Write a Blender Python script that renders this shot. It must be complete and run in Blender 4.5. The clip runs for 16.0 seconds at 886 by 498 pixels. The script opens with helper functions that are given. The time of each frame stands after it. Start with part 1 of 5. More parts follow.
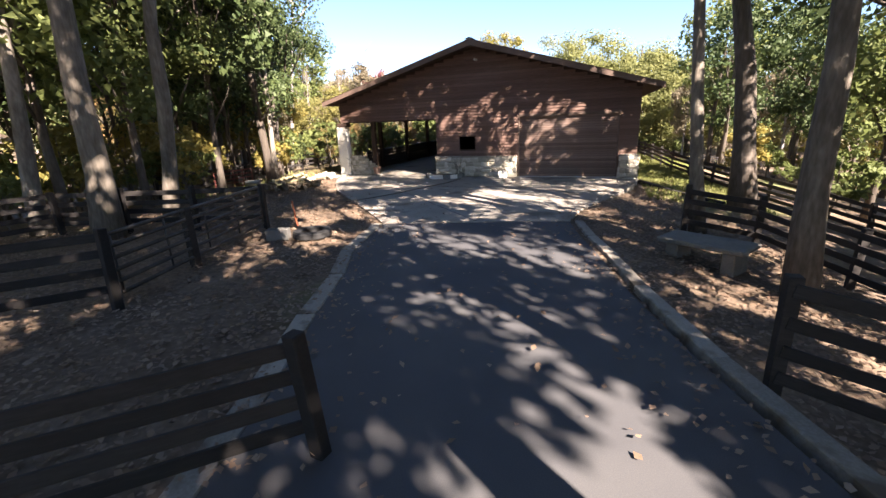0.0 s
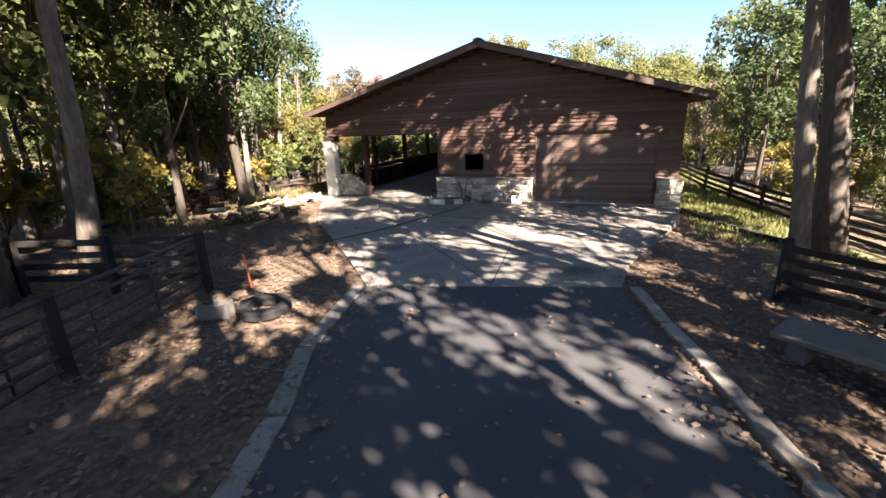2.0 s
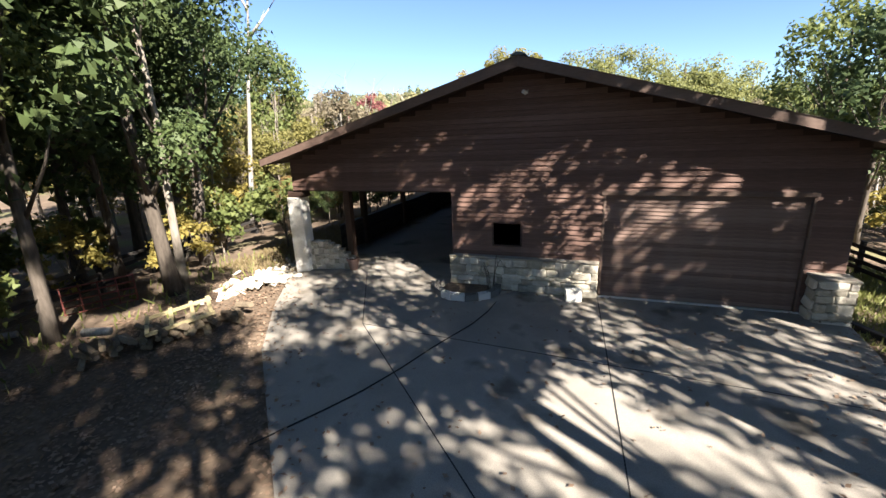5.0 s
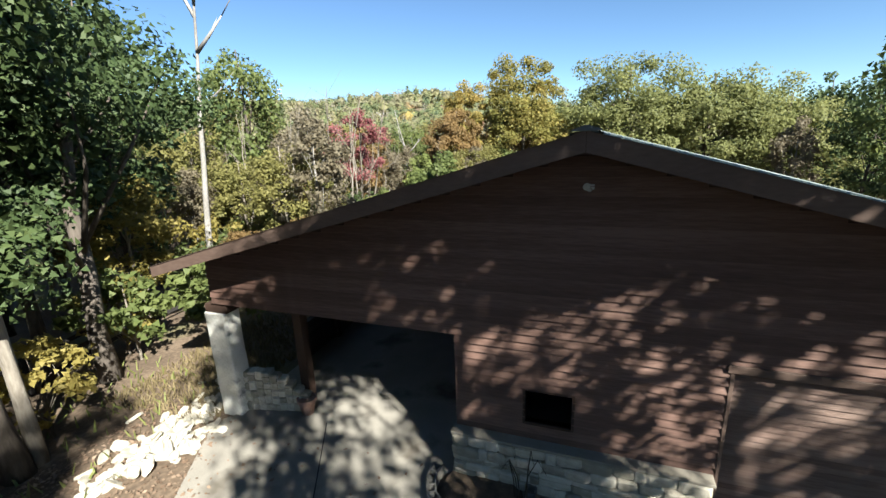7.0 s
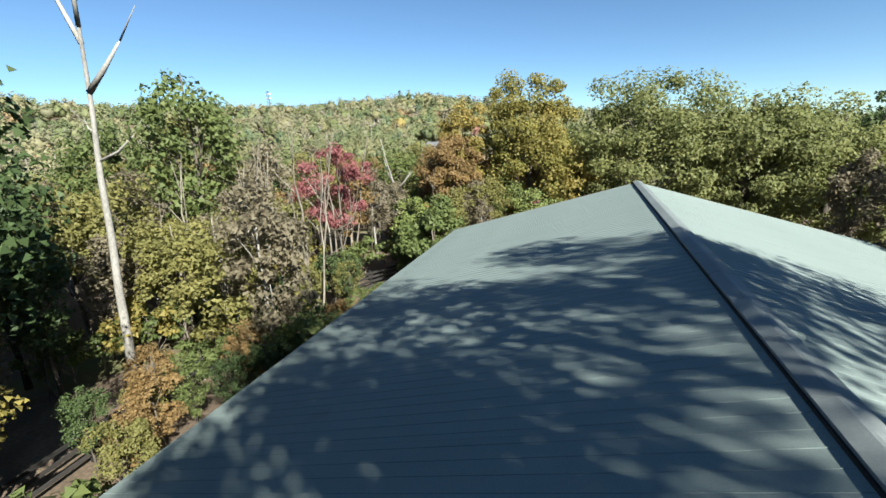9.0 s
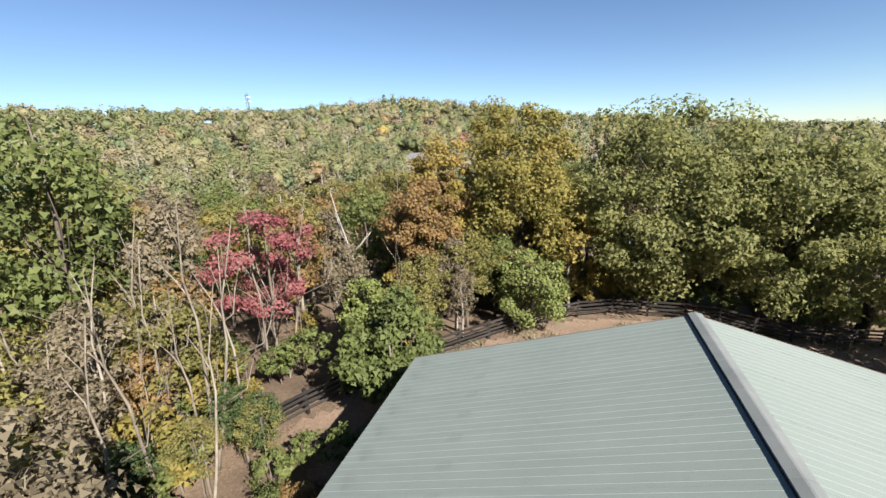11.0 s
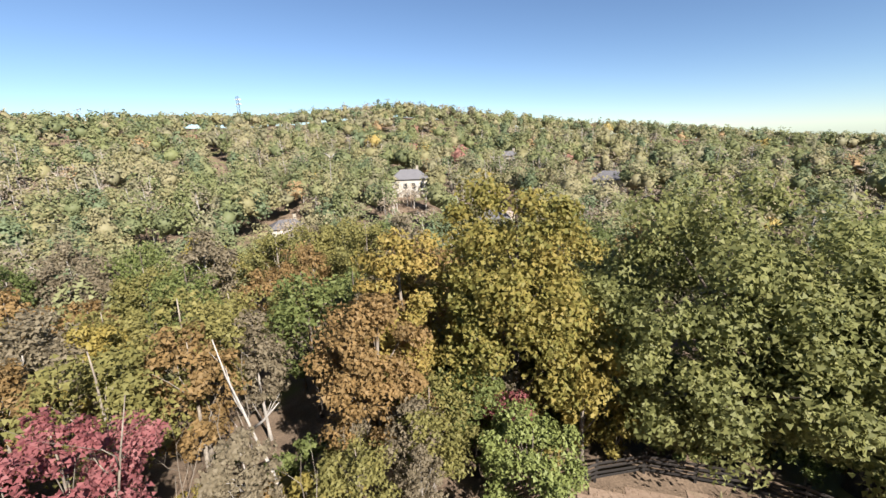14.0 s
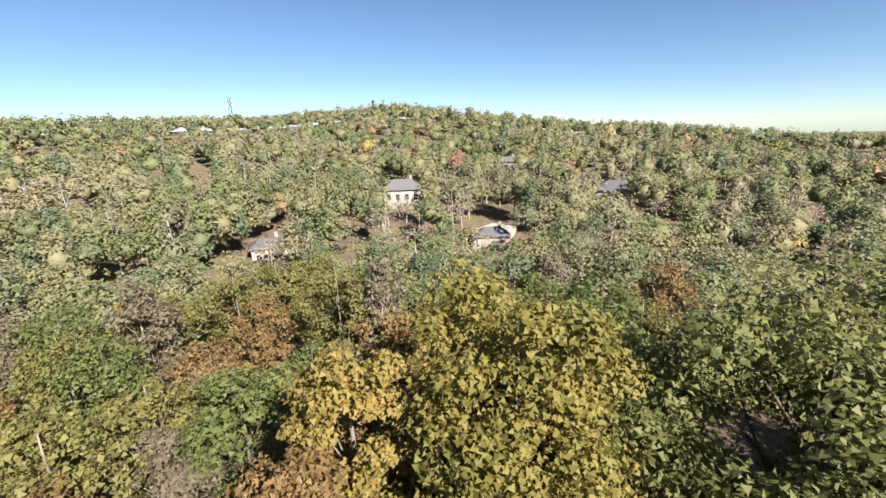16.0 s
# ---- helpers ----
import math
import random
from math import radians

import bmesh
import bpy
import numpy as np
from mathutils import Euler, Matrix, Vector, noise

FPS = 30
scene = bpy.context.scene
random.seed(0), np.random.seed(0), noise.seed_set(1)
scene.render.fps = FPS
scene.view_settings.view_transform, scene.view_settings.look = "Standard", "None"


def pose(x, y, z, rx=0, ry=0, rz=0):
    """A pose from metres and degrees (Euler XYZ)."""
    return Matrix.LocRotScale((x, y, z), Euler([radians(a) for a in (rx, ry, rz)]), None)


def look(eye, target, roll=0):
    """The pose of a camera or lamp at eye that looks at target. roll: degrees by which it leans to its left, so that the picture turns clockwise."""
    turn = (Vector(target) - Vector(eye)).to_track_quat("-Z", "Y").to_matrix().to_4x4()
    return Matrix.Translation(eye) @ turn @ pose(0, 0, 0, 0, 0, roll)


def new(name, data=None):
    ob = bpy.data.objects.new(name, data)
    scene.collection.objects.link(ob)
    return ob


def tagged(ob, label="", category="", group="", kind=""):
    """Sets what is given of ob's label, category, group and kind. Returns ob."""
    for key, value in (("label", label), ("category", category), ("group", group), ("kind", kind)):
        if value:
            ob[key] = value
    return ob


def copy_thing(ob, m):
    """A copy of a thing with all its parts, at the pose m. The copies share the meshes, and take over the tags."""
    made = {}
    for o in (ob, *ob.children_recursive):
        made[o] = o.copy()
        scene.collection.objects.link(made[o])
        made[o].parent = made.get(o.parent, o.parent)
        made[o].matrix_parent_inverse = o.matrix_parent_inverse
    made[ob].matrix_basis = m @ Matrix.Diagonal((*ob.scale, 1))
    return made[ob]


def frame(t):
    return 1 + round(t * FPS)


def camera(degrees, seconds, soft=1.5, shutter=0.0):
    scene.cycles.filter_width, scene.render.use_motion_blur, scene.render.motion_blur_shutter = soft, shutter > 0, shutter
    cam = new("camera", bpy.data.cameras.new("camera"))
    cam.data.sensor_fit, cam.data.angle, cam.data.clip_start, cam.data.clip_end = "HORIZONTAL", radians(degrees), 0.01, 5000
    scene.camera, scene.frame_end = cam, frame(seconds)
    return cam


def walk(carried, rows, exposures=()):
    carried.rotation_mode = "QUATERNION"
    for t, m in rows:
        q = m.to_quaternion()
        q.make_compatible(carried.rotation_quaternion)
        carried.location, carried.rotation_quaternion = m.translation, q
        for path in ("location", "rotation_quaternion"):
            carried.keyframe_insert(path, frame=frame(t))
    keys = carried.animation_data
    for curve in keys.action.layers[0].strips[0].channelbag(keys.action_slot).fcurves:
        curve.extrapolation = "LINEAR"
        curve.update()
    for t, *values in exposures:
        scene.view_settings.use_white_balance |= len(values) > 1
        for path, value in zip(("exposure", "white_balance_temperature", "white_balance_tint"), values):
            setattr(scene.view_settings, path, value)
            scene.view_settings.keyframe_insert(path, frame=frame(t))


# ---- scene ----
cam = camera(93.1, 16.0)
PATH = [
    (0, (6.361, -22.642, 3.013), (5.69, -20.85, 2.43), -2.2),
    (0.5, (6.013, -21.756, 3.188), (5.343, -19.963, 2.609), -2.0),
    (1, (5.662, -20.862, 3.33), (4.995, -19.068, 2.751), -1.9),
    (1.5, (5.321, -20.041, 3.47), (4.654, -18.246, 2.894), -2.0),
    (2, (5.01, -19.154, 3.522), (4.338, -17.358, 2.954), -2.0),
    (2.5, (4.603, -18.255, 3.603), (3.929, -16.457, 3.042), -2.0),
    (3, (4.156, -17.367, 3.718), (3.483, -15.566, 3.17), -1.9),
    (3.2, (4.011, -17.014, 3.76), (3.333, -15.211, 3.223), -2.1),
    (5.3, (1.686, -11.805, 5.107), (1.023, -9.991, 4.587), -2.2),
    (5.5, (1.459, -11.209, 5.28), (0.797, -9.395, 4.76), -2.2),
    (6, (0.939, -9.756, 5.79), (0.282, -7.941, 5.265), -2.1),
    (6.5, (0.489, -8.336, 6.337), (-0.167, -6.521, 5.812), -2.2),
    (7, (0.118, -6.965, 6.837), (-0.54, -5.152, 6.31), -2.2),
    (7.5, (-0.652, -5.404, 7.389), (-1.298, -3.585, 6.865), -2.3),
    (8, (-1.213, -3.771, 8.143), (-1.854, -1.952, 7.611), -2.3),
    (8.5, (-1.832, -2.101, 8.575), (-2.466, -0.276, 8.055), -2.4),
    (9, (-2.221, -0.336, 9.279), (-2.855, 1.488, 8.756), -2.5),
    (9.2, (-2.328, 0.344, 9.518), (-2.962, 2.168, 8.997), -2.5),
    (11.3, (-3.674, 9.292, 12.601), (-4.252, 11.134, 12.08), -2.4),
    (11.5, (-3.714, 10.066, 12.875), (-4.293, 11.909, 12.357), -2.4),
    (12, (-3.782, 12.012, 13.727), (-4.365, 13.852, 13.202), -2.5),
    (12.5, (-3.895, 13.998, 14.547), (-4.477, 15.837, 14.021), -2.5),
    (13, (-4.041, 15.916, 15.279), (-4.626, 17.754, 14.748), -2.6),
    (13.5, (-4.367, 17.752, 15.968), (-4.948, 19.591, 15.438), -2.4),
    (14, (-4.774, 19.338, 16.626), (-5.351, 21.179, 16.098), -1.9),
    (14.5, (-5.001, 21.451, 17.306), (-5.582, 23.289, 16.776), -2.3),
    (15, (-5.251, 23.238, 17.953), (-5.832, 25.077, 17.424), -2.3),
    (15.5, (-5.59, 24.922, 18.42), (-6.165, 26.764, 17.892), -2.0),
    (16, (-5.84, 27.212, 19.124), (-6.416, 29.05, 18.584), -2.2),
]
walk(cam, [(t, look(eye, target, roll)) for t, eye, target, roll in PATH],
     [(0, 3.0, 7250, 21), (3.2, 2.85, 7250, 19), (6, 2.2, 6500, 8), (9, 1.75, 6300, 2), (11.3, 1.66, 6750, 13), (16, 1.66, 6750, 13)])

# ---------------------------------------------------------------- light
SUN_AZ, SUN_EL = radians(-52), radians(37)      # azimuth from -y towards +x is negative here
to_sun = Vector((math.sin(-SUN_AZ) * math.cos(SUN_EL), -math.cos(SUN_AZ) * math.cos(SUN_EL), math.sin(SUN_EL)))
world = bpy.data.worlds.new("sky")
scene.world = world
world.use_nodes = True
wn = world.node_tree
sky = wn.nodes.new("ShaderNodeTexSky")
sky.sky_type, sky.sun_disc = "NISHITA", False
sky.sun_elevation = SUN_EL
sky.sun_rotation = math.atan2(to_sun.x, to_sun.y)
sky.air_density, sky.dust_density, sky.ozone_density = 0.8, 0.0, 1.5
sky.altitude = 900
wn.nodes["Background"].inputs["Strength"].default_value = 0.043
tint = wn.nodes.new("ShaderNodeVectorMath")      # a clear, slightly cyan autumn sky
tint.operation = "MULTIPLY"
tint.inputs[1].default_value = (0.84, 0.98, 1.09)
wn.links.new(sky.outputs["Color"], tint.inputs[0])
wn.links.new(tint.outputs["Vector"], wn.nodes["Background"].inputs["Color"])
sun_data = bpy.data.lights.new("sun", "SUN")
sun_data.energy, sun_data.angle, sun_data.color = 5.0, radians(0.53), (1.0, 0.95, 0.87)
sun = new("sun", sun_data)
sun.matrix_world = look(to_sun * 60, (0, 0, 0))


# ---------------------------------------------------------------- materials
def material(name, colours, scale=3.0, rough=0.8, fine=40.0, bump=0.3, depth=0.01, metal=0.0, vary=0.0, island=0.0,
             stretch=(1, 1, 1), spec=0.3, dirt=None):
    """Two or three colours mixed by coarse and fine noise; vary: by object, island: by loose piece."""
    m = bpy.data.materials.new(name)
    m.use_nodes = True
    nt = m.node_tree
    n, l = nt.nodes, nt.links
    b = n["Principled BSDF"]
    co = n.new("ShaderNodeTexCoord")
    mp = n.new("ShaderNodeMapping")
    mp.inputs["Scale"].default_value = stretch
    l.new(co.outputs["Object"], mp.inputs["Vector"])
    big, small = n.new("ShaderNodeTexNoise"), n.new("ShaderNodeTexNoise")
    big.inputs["Scale"].default_value, big.inputs["Detail"].default_value = scale, 6
    small.inputs["Scale"].default_value, small.inputs["Detail"].default_value = fine, 4
    for t in (big, small):
        l.new(mp.outputs["Vector"], t.inputs["Vector"])
    mix = n.new("ShaderNodeMath")
    mix.operation = "MULTIPLY_ADD"
    mix.inputs[1].default_value = 0.55
    l.new(small.outputs["Fac"], mix.inputs[0])
    half = n.new("ShaderNodeMath")
    half.operation = "MULTIPLY"
    half.inputs[1].default_value = 0.55
    l.new(big.outputs["Fac"], half.inputs[0])
    l.new(half.outputs[0], mix.inputs[2])
    fac = mix.outputs[0]
    for amount, kind in ((vary, "o"), (island, "i")):
        if amount:
            src = n.new("ShaderNodeObjectInfo").outputs["Random"] if kind == "o" else n.new("ShaderNodeNewGeometry").outputs["Random Per Island"]
            a = n.new("ShaderNodeMath")
            a.operation = "MULTIPLY_ADD"
            a.inputs[1].default_value = amount
            l.new(src, a.inputs[0])
            s = n.new("ShaderNodeMath")
            s.operation = "SUBTRACT"
            s.inputs[1].default_value = amount / 2
            l.new(fac, s.inputs[0])
            l.new(s.outputs[0], a.inputs[2])
            fac = a.outputs[0]
    ramp = n.new("ShaderNodeValToRGB")
    e = ramp.color_ramp.elements
    e[0].position, e[1].position = 0.32, 0.78
    e[0].color, e[1].color = (*colours[0], 1), (*colours[-1], 1)
    if len(colours) == 3:
        x = e.new(0.55)
        x.color = (*colours[1], 1)
    l.new(fac, ramp.inputs["Fac"])
    colour = ramp.outputs["Color"]
    if dirt:
        dn = n.new("ShaderNodeTexNoise")
        dn.inputs["Scale"].default_value, dn.inputs["Detail"].default_value = dirt[1], 8
        l.new(co.outputs["Object"], dn.inputs["Vector"])
        dr = n.new("ShaderNodeMapRange")
        dr.inputs["From Min"].default_value, dr.inputs["From Max"].default_value = dirt[2], dirt[2] + 0.12
        l.new(dn.outputs["Fac"], dr.inputs["Value"])
        dm = n.new("ShaderNodeMix")
        dm.data_type = "RGBA"
        l.new(dr.outputs[0], dm.inputs["Factor"])
        l.new(colour, dm.inputs["A"])
        dm.inputs["B"].default_value = (*dirt[0], 1)
        colour = dm.outputs["Result"]
    l.new(colour, b.inputs["Base Color"])
    b.inputs["Roughness"].default_value, b.inputs["Metallic"].default_value = rough, metal
    b.inputs["Specular IOR Level"].default_value = spec
    if bump:
        bp = n.new("ShaderNodeBump")
        bp.inputs["Strength"].default_value, bp.inputs["Distance"].default_value = bump, depth
        l.new(fac, bp.inputs["Height"])
        l.new(bp.outputs["Normal"], b.inputs["Normal"])
    return m


def leaf_material(name, a, b, c, through_amount=0.5):
    """Leaves: colour by leaf and by tree, with light shining through."""
    m = bpy.data.materials.new(name)
    m.use_nodes = True
    n, l = m.node_tree.nodes, m.node_tree.links
    n.remove(n["Principled BSDF"])
    g, o = n.new("ShaderNodeNewGeometry"), n.new("ShaderNodeObjectInfo")
    mul = n.new("ShaderNodeMath")
    mul.operation = "MULTIPLY_ADD"
    mul.inputs[1].default_value = 0.3
    l.new(g.outputs["Random Per Island"], mul.inputs[0])
    tc, patch = n.new("ShaderNodeTexCoord"), n.new("ShaderNodeTexNoise")
    patch.inputs["Scale"].default_value, patch.inputs["Detail"].default_value = 0.45, 3
    l.new(tc.outputs["Object"], patch.inputs["Vector"])
    m2 = n.new("ShaderNodeMath")
    m2.operation = "MULTIPLY"
    m2.inputs[1].default_value = 0.25
    l.new(o.outputs["Random"], m2.inputs[0])
    m3 = n.new("ShaderNodeMath")
    m3.operation = "MULTIPLY_ADD"
    m3.inputs[1].default_value = 0.9
    l.new(patch.outputs["Fac"], m3.inputs[0])
    m4 = n.new("ShaderNodeMath")
    m4.operation = "SUBTRACT"
    m4.inputs[1].default_value = 0.22
    l.new(m2.outputs[0], m4.inputs[0])
    l.new(m4.outputs[0], m3.inputs[2])
    l.new(m3.outputs[0], mul.inputs[2])
    ramp = n.new("ShaderNodeValToRGB")
    e = ramp.color_ramp.elements
    e[0].color, e[1].color = (*a, 1), (*c, 1)
    e[0].position, e[1].position = 0.1, 0.92
    e.new(0.5).color = (*b, 1)
    l.new(mul.outputs[0], ramp.inputs["Fac"])
    d, t, x = n.new("ShaderNodeBsdfPrincipled"), n.new("ShaderNodeBsdfTranslucent"), n.new("ShaderNodeMixShader")
    d.inputs["Roughness"].default_value, d.inputs["Specular IOR Level"].default_value = 0.6, 0.25
    l.new(ramp.outputs["Color"], d.inputs["Base Color"])
    l.new(ramp.outputs["Color"], t.inputs["Color"])
    x.inputs["Fac"].default_value = through_amount
    l.new(d.outputs[0], x.inputs[1])
    l.new(t.outputs[0], x.inputs[2])
    l.new(x.outputs[0], n["Material Output"].inputs["Surface"])
    return m


M_GROUND = material("leafy_soil", [(0.055, 0.041, 0.030), (0.115, 0.083, 0.058), (0.21, 0.155, 0.11)], 0.5, 0.95, 9, 0.6, 0.03, dirt=((0.12, 0.13, 0.05), 0.12, 0.56))
M_ASPHALT = material("asphalt", [(0.045, 0.046, 0.05), (0.06, 0.06, 0.063), (0.085, 0.083, 0.08)], 0.6, 0.75, 90, 0.35, 0.006, spec=0.4)
M_CONCRETE = material("concrete", [(0.165, 0.15, 0.13), (0.245, 0.225, 0.195), (0.34, 0.315, 0.275)], 0.7, 0.9, 60, 0.3, 0.005, dirt=((0.12, 0.105, 0.085), 0.7, 0.55))
M_KERB = material("worn_concrete", [(0.17, 0.155, 0.13), (0.30, 0.275, 0.235)], 1.6, 0.9, 30, 0.5, 0.01, vary=0.3, dirt=((0.11, 0.085, 0.06), 1.6, 0.52))
M_SIDING = material("stained_siding", [(0.080, 0.046, 0.036), (0.120, 0.070, 0.055), (0.175, 0.108, 0.086)], 1.2, 0.7, 14, 0.3, 0.004, vary=0.25, stretch=(0.25, 1, 3))
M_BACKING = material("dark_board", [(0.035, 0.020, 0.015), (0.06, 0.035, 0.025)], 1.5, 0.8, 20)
M_TRIM = material("brown_trim", [(0.08, 0.052, 0.042), (0.13, 0.09, 0.072)], 1.0, 0.6, 25, 0.2, 0.003, stretch=(0.3, 1, 1))
M_DOORSLAT = material("door_slat_wood", [(0.088, 0.054, 0.043), (0.135, 0.087, 0.070), (0.195, 0.135, 0.110)], 1.4, 0.65, 16, 0.25, 0.003, vary=0.3, stretch=(0.25, 1, 3))
M_STONE = material("fieldstone", [(0.28, 0.255, 0.205), (0.43, 0.395, 0.325), (0.57, 0.53, 0.45)], 2.5, 0.9, 30, 0.7, 0.02, vary=0.5)
M_MORTAR = material("mortar", [(0.20, 0.18, 0.15), (0.30, 0.27, 0.22)], 4, 0.95, 60, 0.5, 0.01)
M_PALE = material("pale_render", [(0.50, 0.48, 0.43), (0.66, 0.64, 0.59), (0.74, 0.72, 0.68)], 1.6, 0.85, 22, 0.5, 0.01, dirt=((0.22, 0.22, 0.22), 3.0, 0.62))
M_ROOF = material("painted_roof_metal", [(0.135, 0.165, 0.156), (0.160, 0.192, 0.182), (0.182, 0.214, 0.204)], 0.5, 0.7, 45, 0.06, 0.002, vary=0.06, spec=0.2, dirt=((0.13, 0.155, 0.146), 0.9, 0.6))
M_RIDGE = material("ridge_cap_metal", [(0.11, 0.125, 0.125), (0.16, 0.175, 0.175)], 2, 0.6, 50, 0.1, 0.003, vary=0.2)
M_DARKWOOD = material("black_fence_board", [(0.010, 0.009, 0.009), (0.017, 0.015, 0.014), (0.034, 0.030, 0.028)], 2, 0.75, 22, 0.4, 0.004, vary=0.3, stretch=(0.3, 1, 2))
M_BARK = material("bark", [(0.07, 0.058, 0.045), (0.14, 0.12, 0.098), (0.24, 0.215, 0.18)], 3.0, 0.95, 14, 1.0, 0.03, vary=0.2, stretch=(1, 1, 0.25))
M_BARKDARK = material("dark_bark", [(0.035, 0.028, 0.022), (0.075, 0.062, 0.05), (0.12, 0.10, 0.085)], 3.0, 0.95, 14, 1.0, 0.03, vary=0.2, stretch=(1, 1, 0.25))
M_DEADWOOD = material("bleached_wood", [(0.13, 0.12, 0.11), (0.25, 0.235, 0.215), (0.40, 0.38, 0.355)], 2.0, 0.9, 20, 0.5, 0.01, stretch=(1, 1, 0.3))
M_DARKIN = material("dark_interior", [(0.02, 0.018, 0.016), (0.04, 0.036, 0.03)], 1, 0.9, 20)
L_GREEN = leaf_material("green_leaves", (0.082, 0.108, 0.038), (0.125, 0.155, 0.052), (0.200, 0.228, 0.078))
L_DARK = leaf_material("dark_green_leaves", (0.034, 0.055, 0.022), (0.055, 0.082, 0.030), (0.095, 0.122, 0.042), 0.3)
L_OLIVE = leaf_material("olive_leaves", (0.140, 0.140, 0.050), (0.200, 0.190, 0.066), (0.285, 0.255, 0.092))
L_OAK = leaf_material("oak_leaves", (0.120, 0.136, 0.052), (0.190, 0.200, 0.074), (0.285, 0.277, 0.106))
L_YELLOW = leaf_material("yellow_leaves", (0.15, 0.14, 0.042), (0.255, 0.212, 0.06), (0.37, 0.295, 0.09))
L_AUTUMN = leaf_material("yellow_green_autumn_leaves", (0.15, 0.16, 0.045), (0.25, 0.21, 0.06), (0.36, 0.26, 0.085))
L_ORANGE = leaf_material("rust_leaves", (0.16, 0.115, 0.055), (0.25, 0.165, 0.07), (0.33, 0.225, 0.10))
L_RED = leaf_material("crimson_leaves", (0.17, 0.055, 0.060), (0.27, 0.095, 0.10), (0.35, 0.17, 0.165))
L_BROWN = leaf_material("fading_brown_leaves", (0.150, 0.125, 0.085), (0.200, 0.170, 0.115), (0.270, 0.235, 0.160))
L_PINE = leaf_material("pine_needles", (0.075, 0.098, 0.030), (0.115, 0.140, 0.042), (0.170, 0.195, 0.060), 0.2)
L_LITTER = leaf_material("fallen_leaves", (0.10, 0.065, 0.042), (0.17, 0.115, 0.08), (0.34, 0.26, 0.19), 0.1)
# autumn tones, greyed and lightened: distance haze is put into the colour
FAR_TONES = [(0.150, 0.168, 0.075), (0.168, 0.178, 0.088), (0.200, 0.190, 0.098), (0.215, 0.200, 0.115), (0.120, 0.140, 0.068), (0.310, 0.245, 0.085),
             (0.275, 0.195, 0.105), (0.235, 0.200, 0.150), (0.215, 0.185, 0.145), (0.260, 0.135, 0.110), (0.112, 0.145, 0.080), (0.182, 0.178, 0.108)]
FAR_MATS = [leaf_material("hazed_far_canopy", tuple(c * 0.86 for c in t), t, tuple(c * 1.16 for c in t), 0.38) for t in [(a * 1.14, b * 1.13, c * 1.12) for a, b, c in FAR_TONES]]
L_GRASS = leaf_material("dry_grass", (0.10, 0.082, 0.04), (0.16, 0.125, 0.065), (0.24, 0.185, 0.105), 0.2)


# ---------------------------------------------------------------- builders
def link(name, mesh, mat, parent=None, label=""):
    ob = new(name, mesh)
    for one in (mat if isinstance(mat, (list, tuple)) else [mat]):
        if one.name not in [s.name for s in mesh.materials]:
            mesh.materials.append(one)
    if parent:
        ob.parent = parent
    return tagged(ob, label) if label else ob


def part(name, bm, mat, parent=None, label=""):
    mesh = bpy.data.meshes.new(name)
    bm.normal_update()
    bm.to_mesh(mesh)
    bm.free()
    return link(name, mesh, mat, parent, label)


def thing(name, m, label, category, group="", kind=""):
    ob = new(name)
    ob.matrix_world = m if isinstance(m, Matrix) else Matrix.Translation(m)
    ob.empty_display_size = 0.2
    return tagged(ob, label, category, group, kind)


def raw(name, verts, faces, smooth=False):
    mesh = bpy.data.meshes.new(name)
    mesh.from_pydata([tuple(v) for v in verts], [], faces)
    if smooth:
        mesh.polygons.foreach_set("use_smooth", [True] * len(mesh.polygons))
    mesh.update()
    return mesh


def box(bm, x0, x1, y0, y1, z0, z1, bevel=0.0, m=None):
    r = bmesh.ops.create_cube(bm, size=1.0)
    vs = r["verts"]
    for v in vs:
        v.co = Vector(((x0 + x1) / 2 + v.co.x * (x1 - x0), (y0 + y1) / 2 + v.co.y * (y1 - y0), (z0 + z1) / 2 + v.co.z * (z1 - z0)))
    if m:
        bmesh.ops.transform(bm, matrix=m, verts=vs)
    if bevel:
        es = list({e for v in vs for e in v.link_edges})
        bmesh.ops.bevel(bm, geom=es, offset=bevel, segments=1, affect="EDGES", profile=0.5)
    return bm


def boxpart(name, x0, x1, y0, y1, z0, z1, mat, parent=None, bevel=0.006, label="", m=None):
    return part(name, box(bmesh.new(), x0, x1, y0, y1, z0, z1, bevel, m), mat, parent, label)


def tube_data(path, radii, sides=8, verts=None, faces=None, rough=0.0, rng=None):
    """A tapered tube along a path; appends to verts and faces."""
    verts = [] if verts is None else verts
    faces = [] if faces is None else faces
    base = len(verts)
    path = [Vector(p) for p in path]
    for i, p in enumerate(path):
        d = (path[min(i + 1, len(path) - 1)] - path[max(i - 1, 0)]).normalized()
        side = d.cross(Vector((0.31, 0.95, 0.05))).normalized()
        up = side.cross(d)
        for k in range(sides):
            a = 2 * math.pi * k / sides
            r = radii[i] * (1 + (rng.uniform(-rough, rough) if rng else 0))
            verts.append(p + (side * math.cos(a) + up * math.sin(a)) * r)
    for i in range(len(path) - 1):
        for k in range(sides):
            a, b = base + i * sides + k, base + i * sides + (k + 1) % sides
            faces.append((a, b, b + sides, a + sides))
    faces.append(tuple(base + k for k in reversed(range(sides))))
    faces.append(tuple(base + (len(path) - 1) * sides + k for k in range(sides)))
    return verts, faces


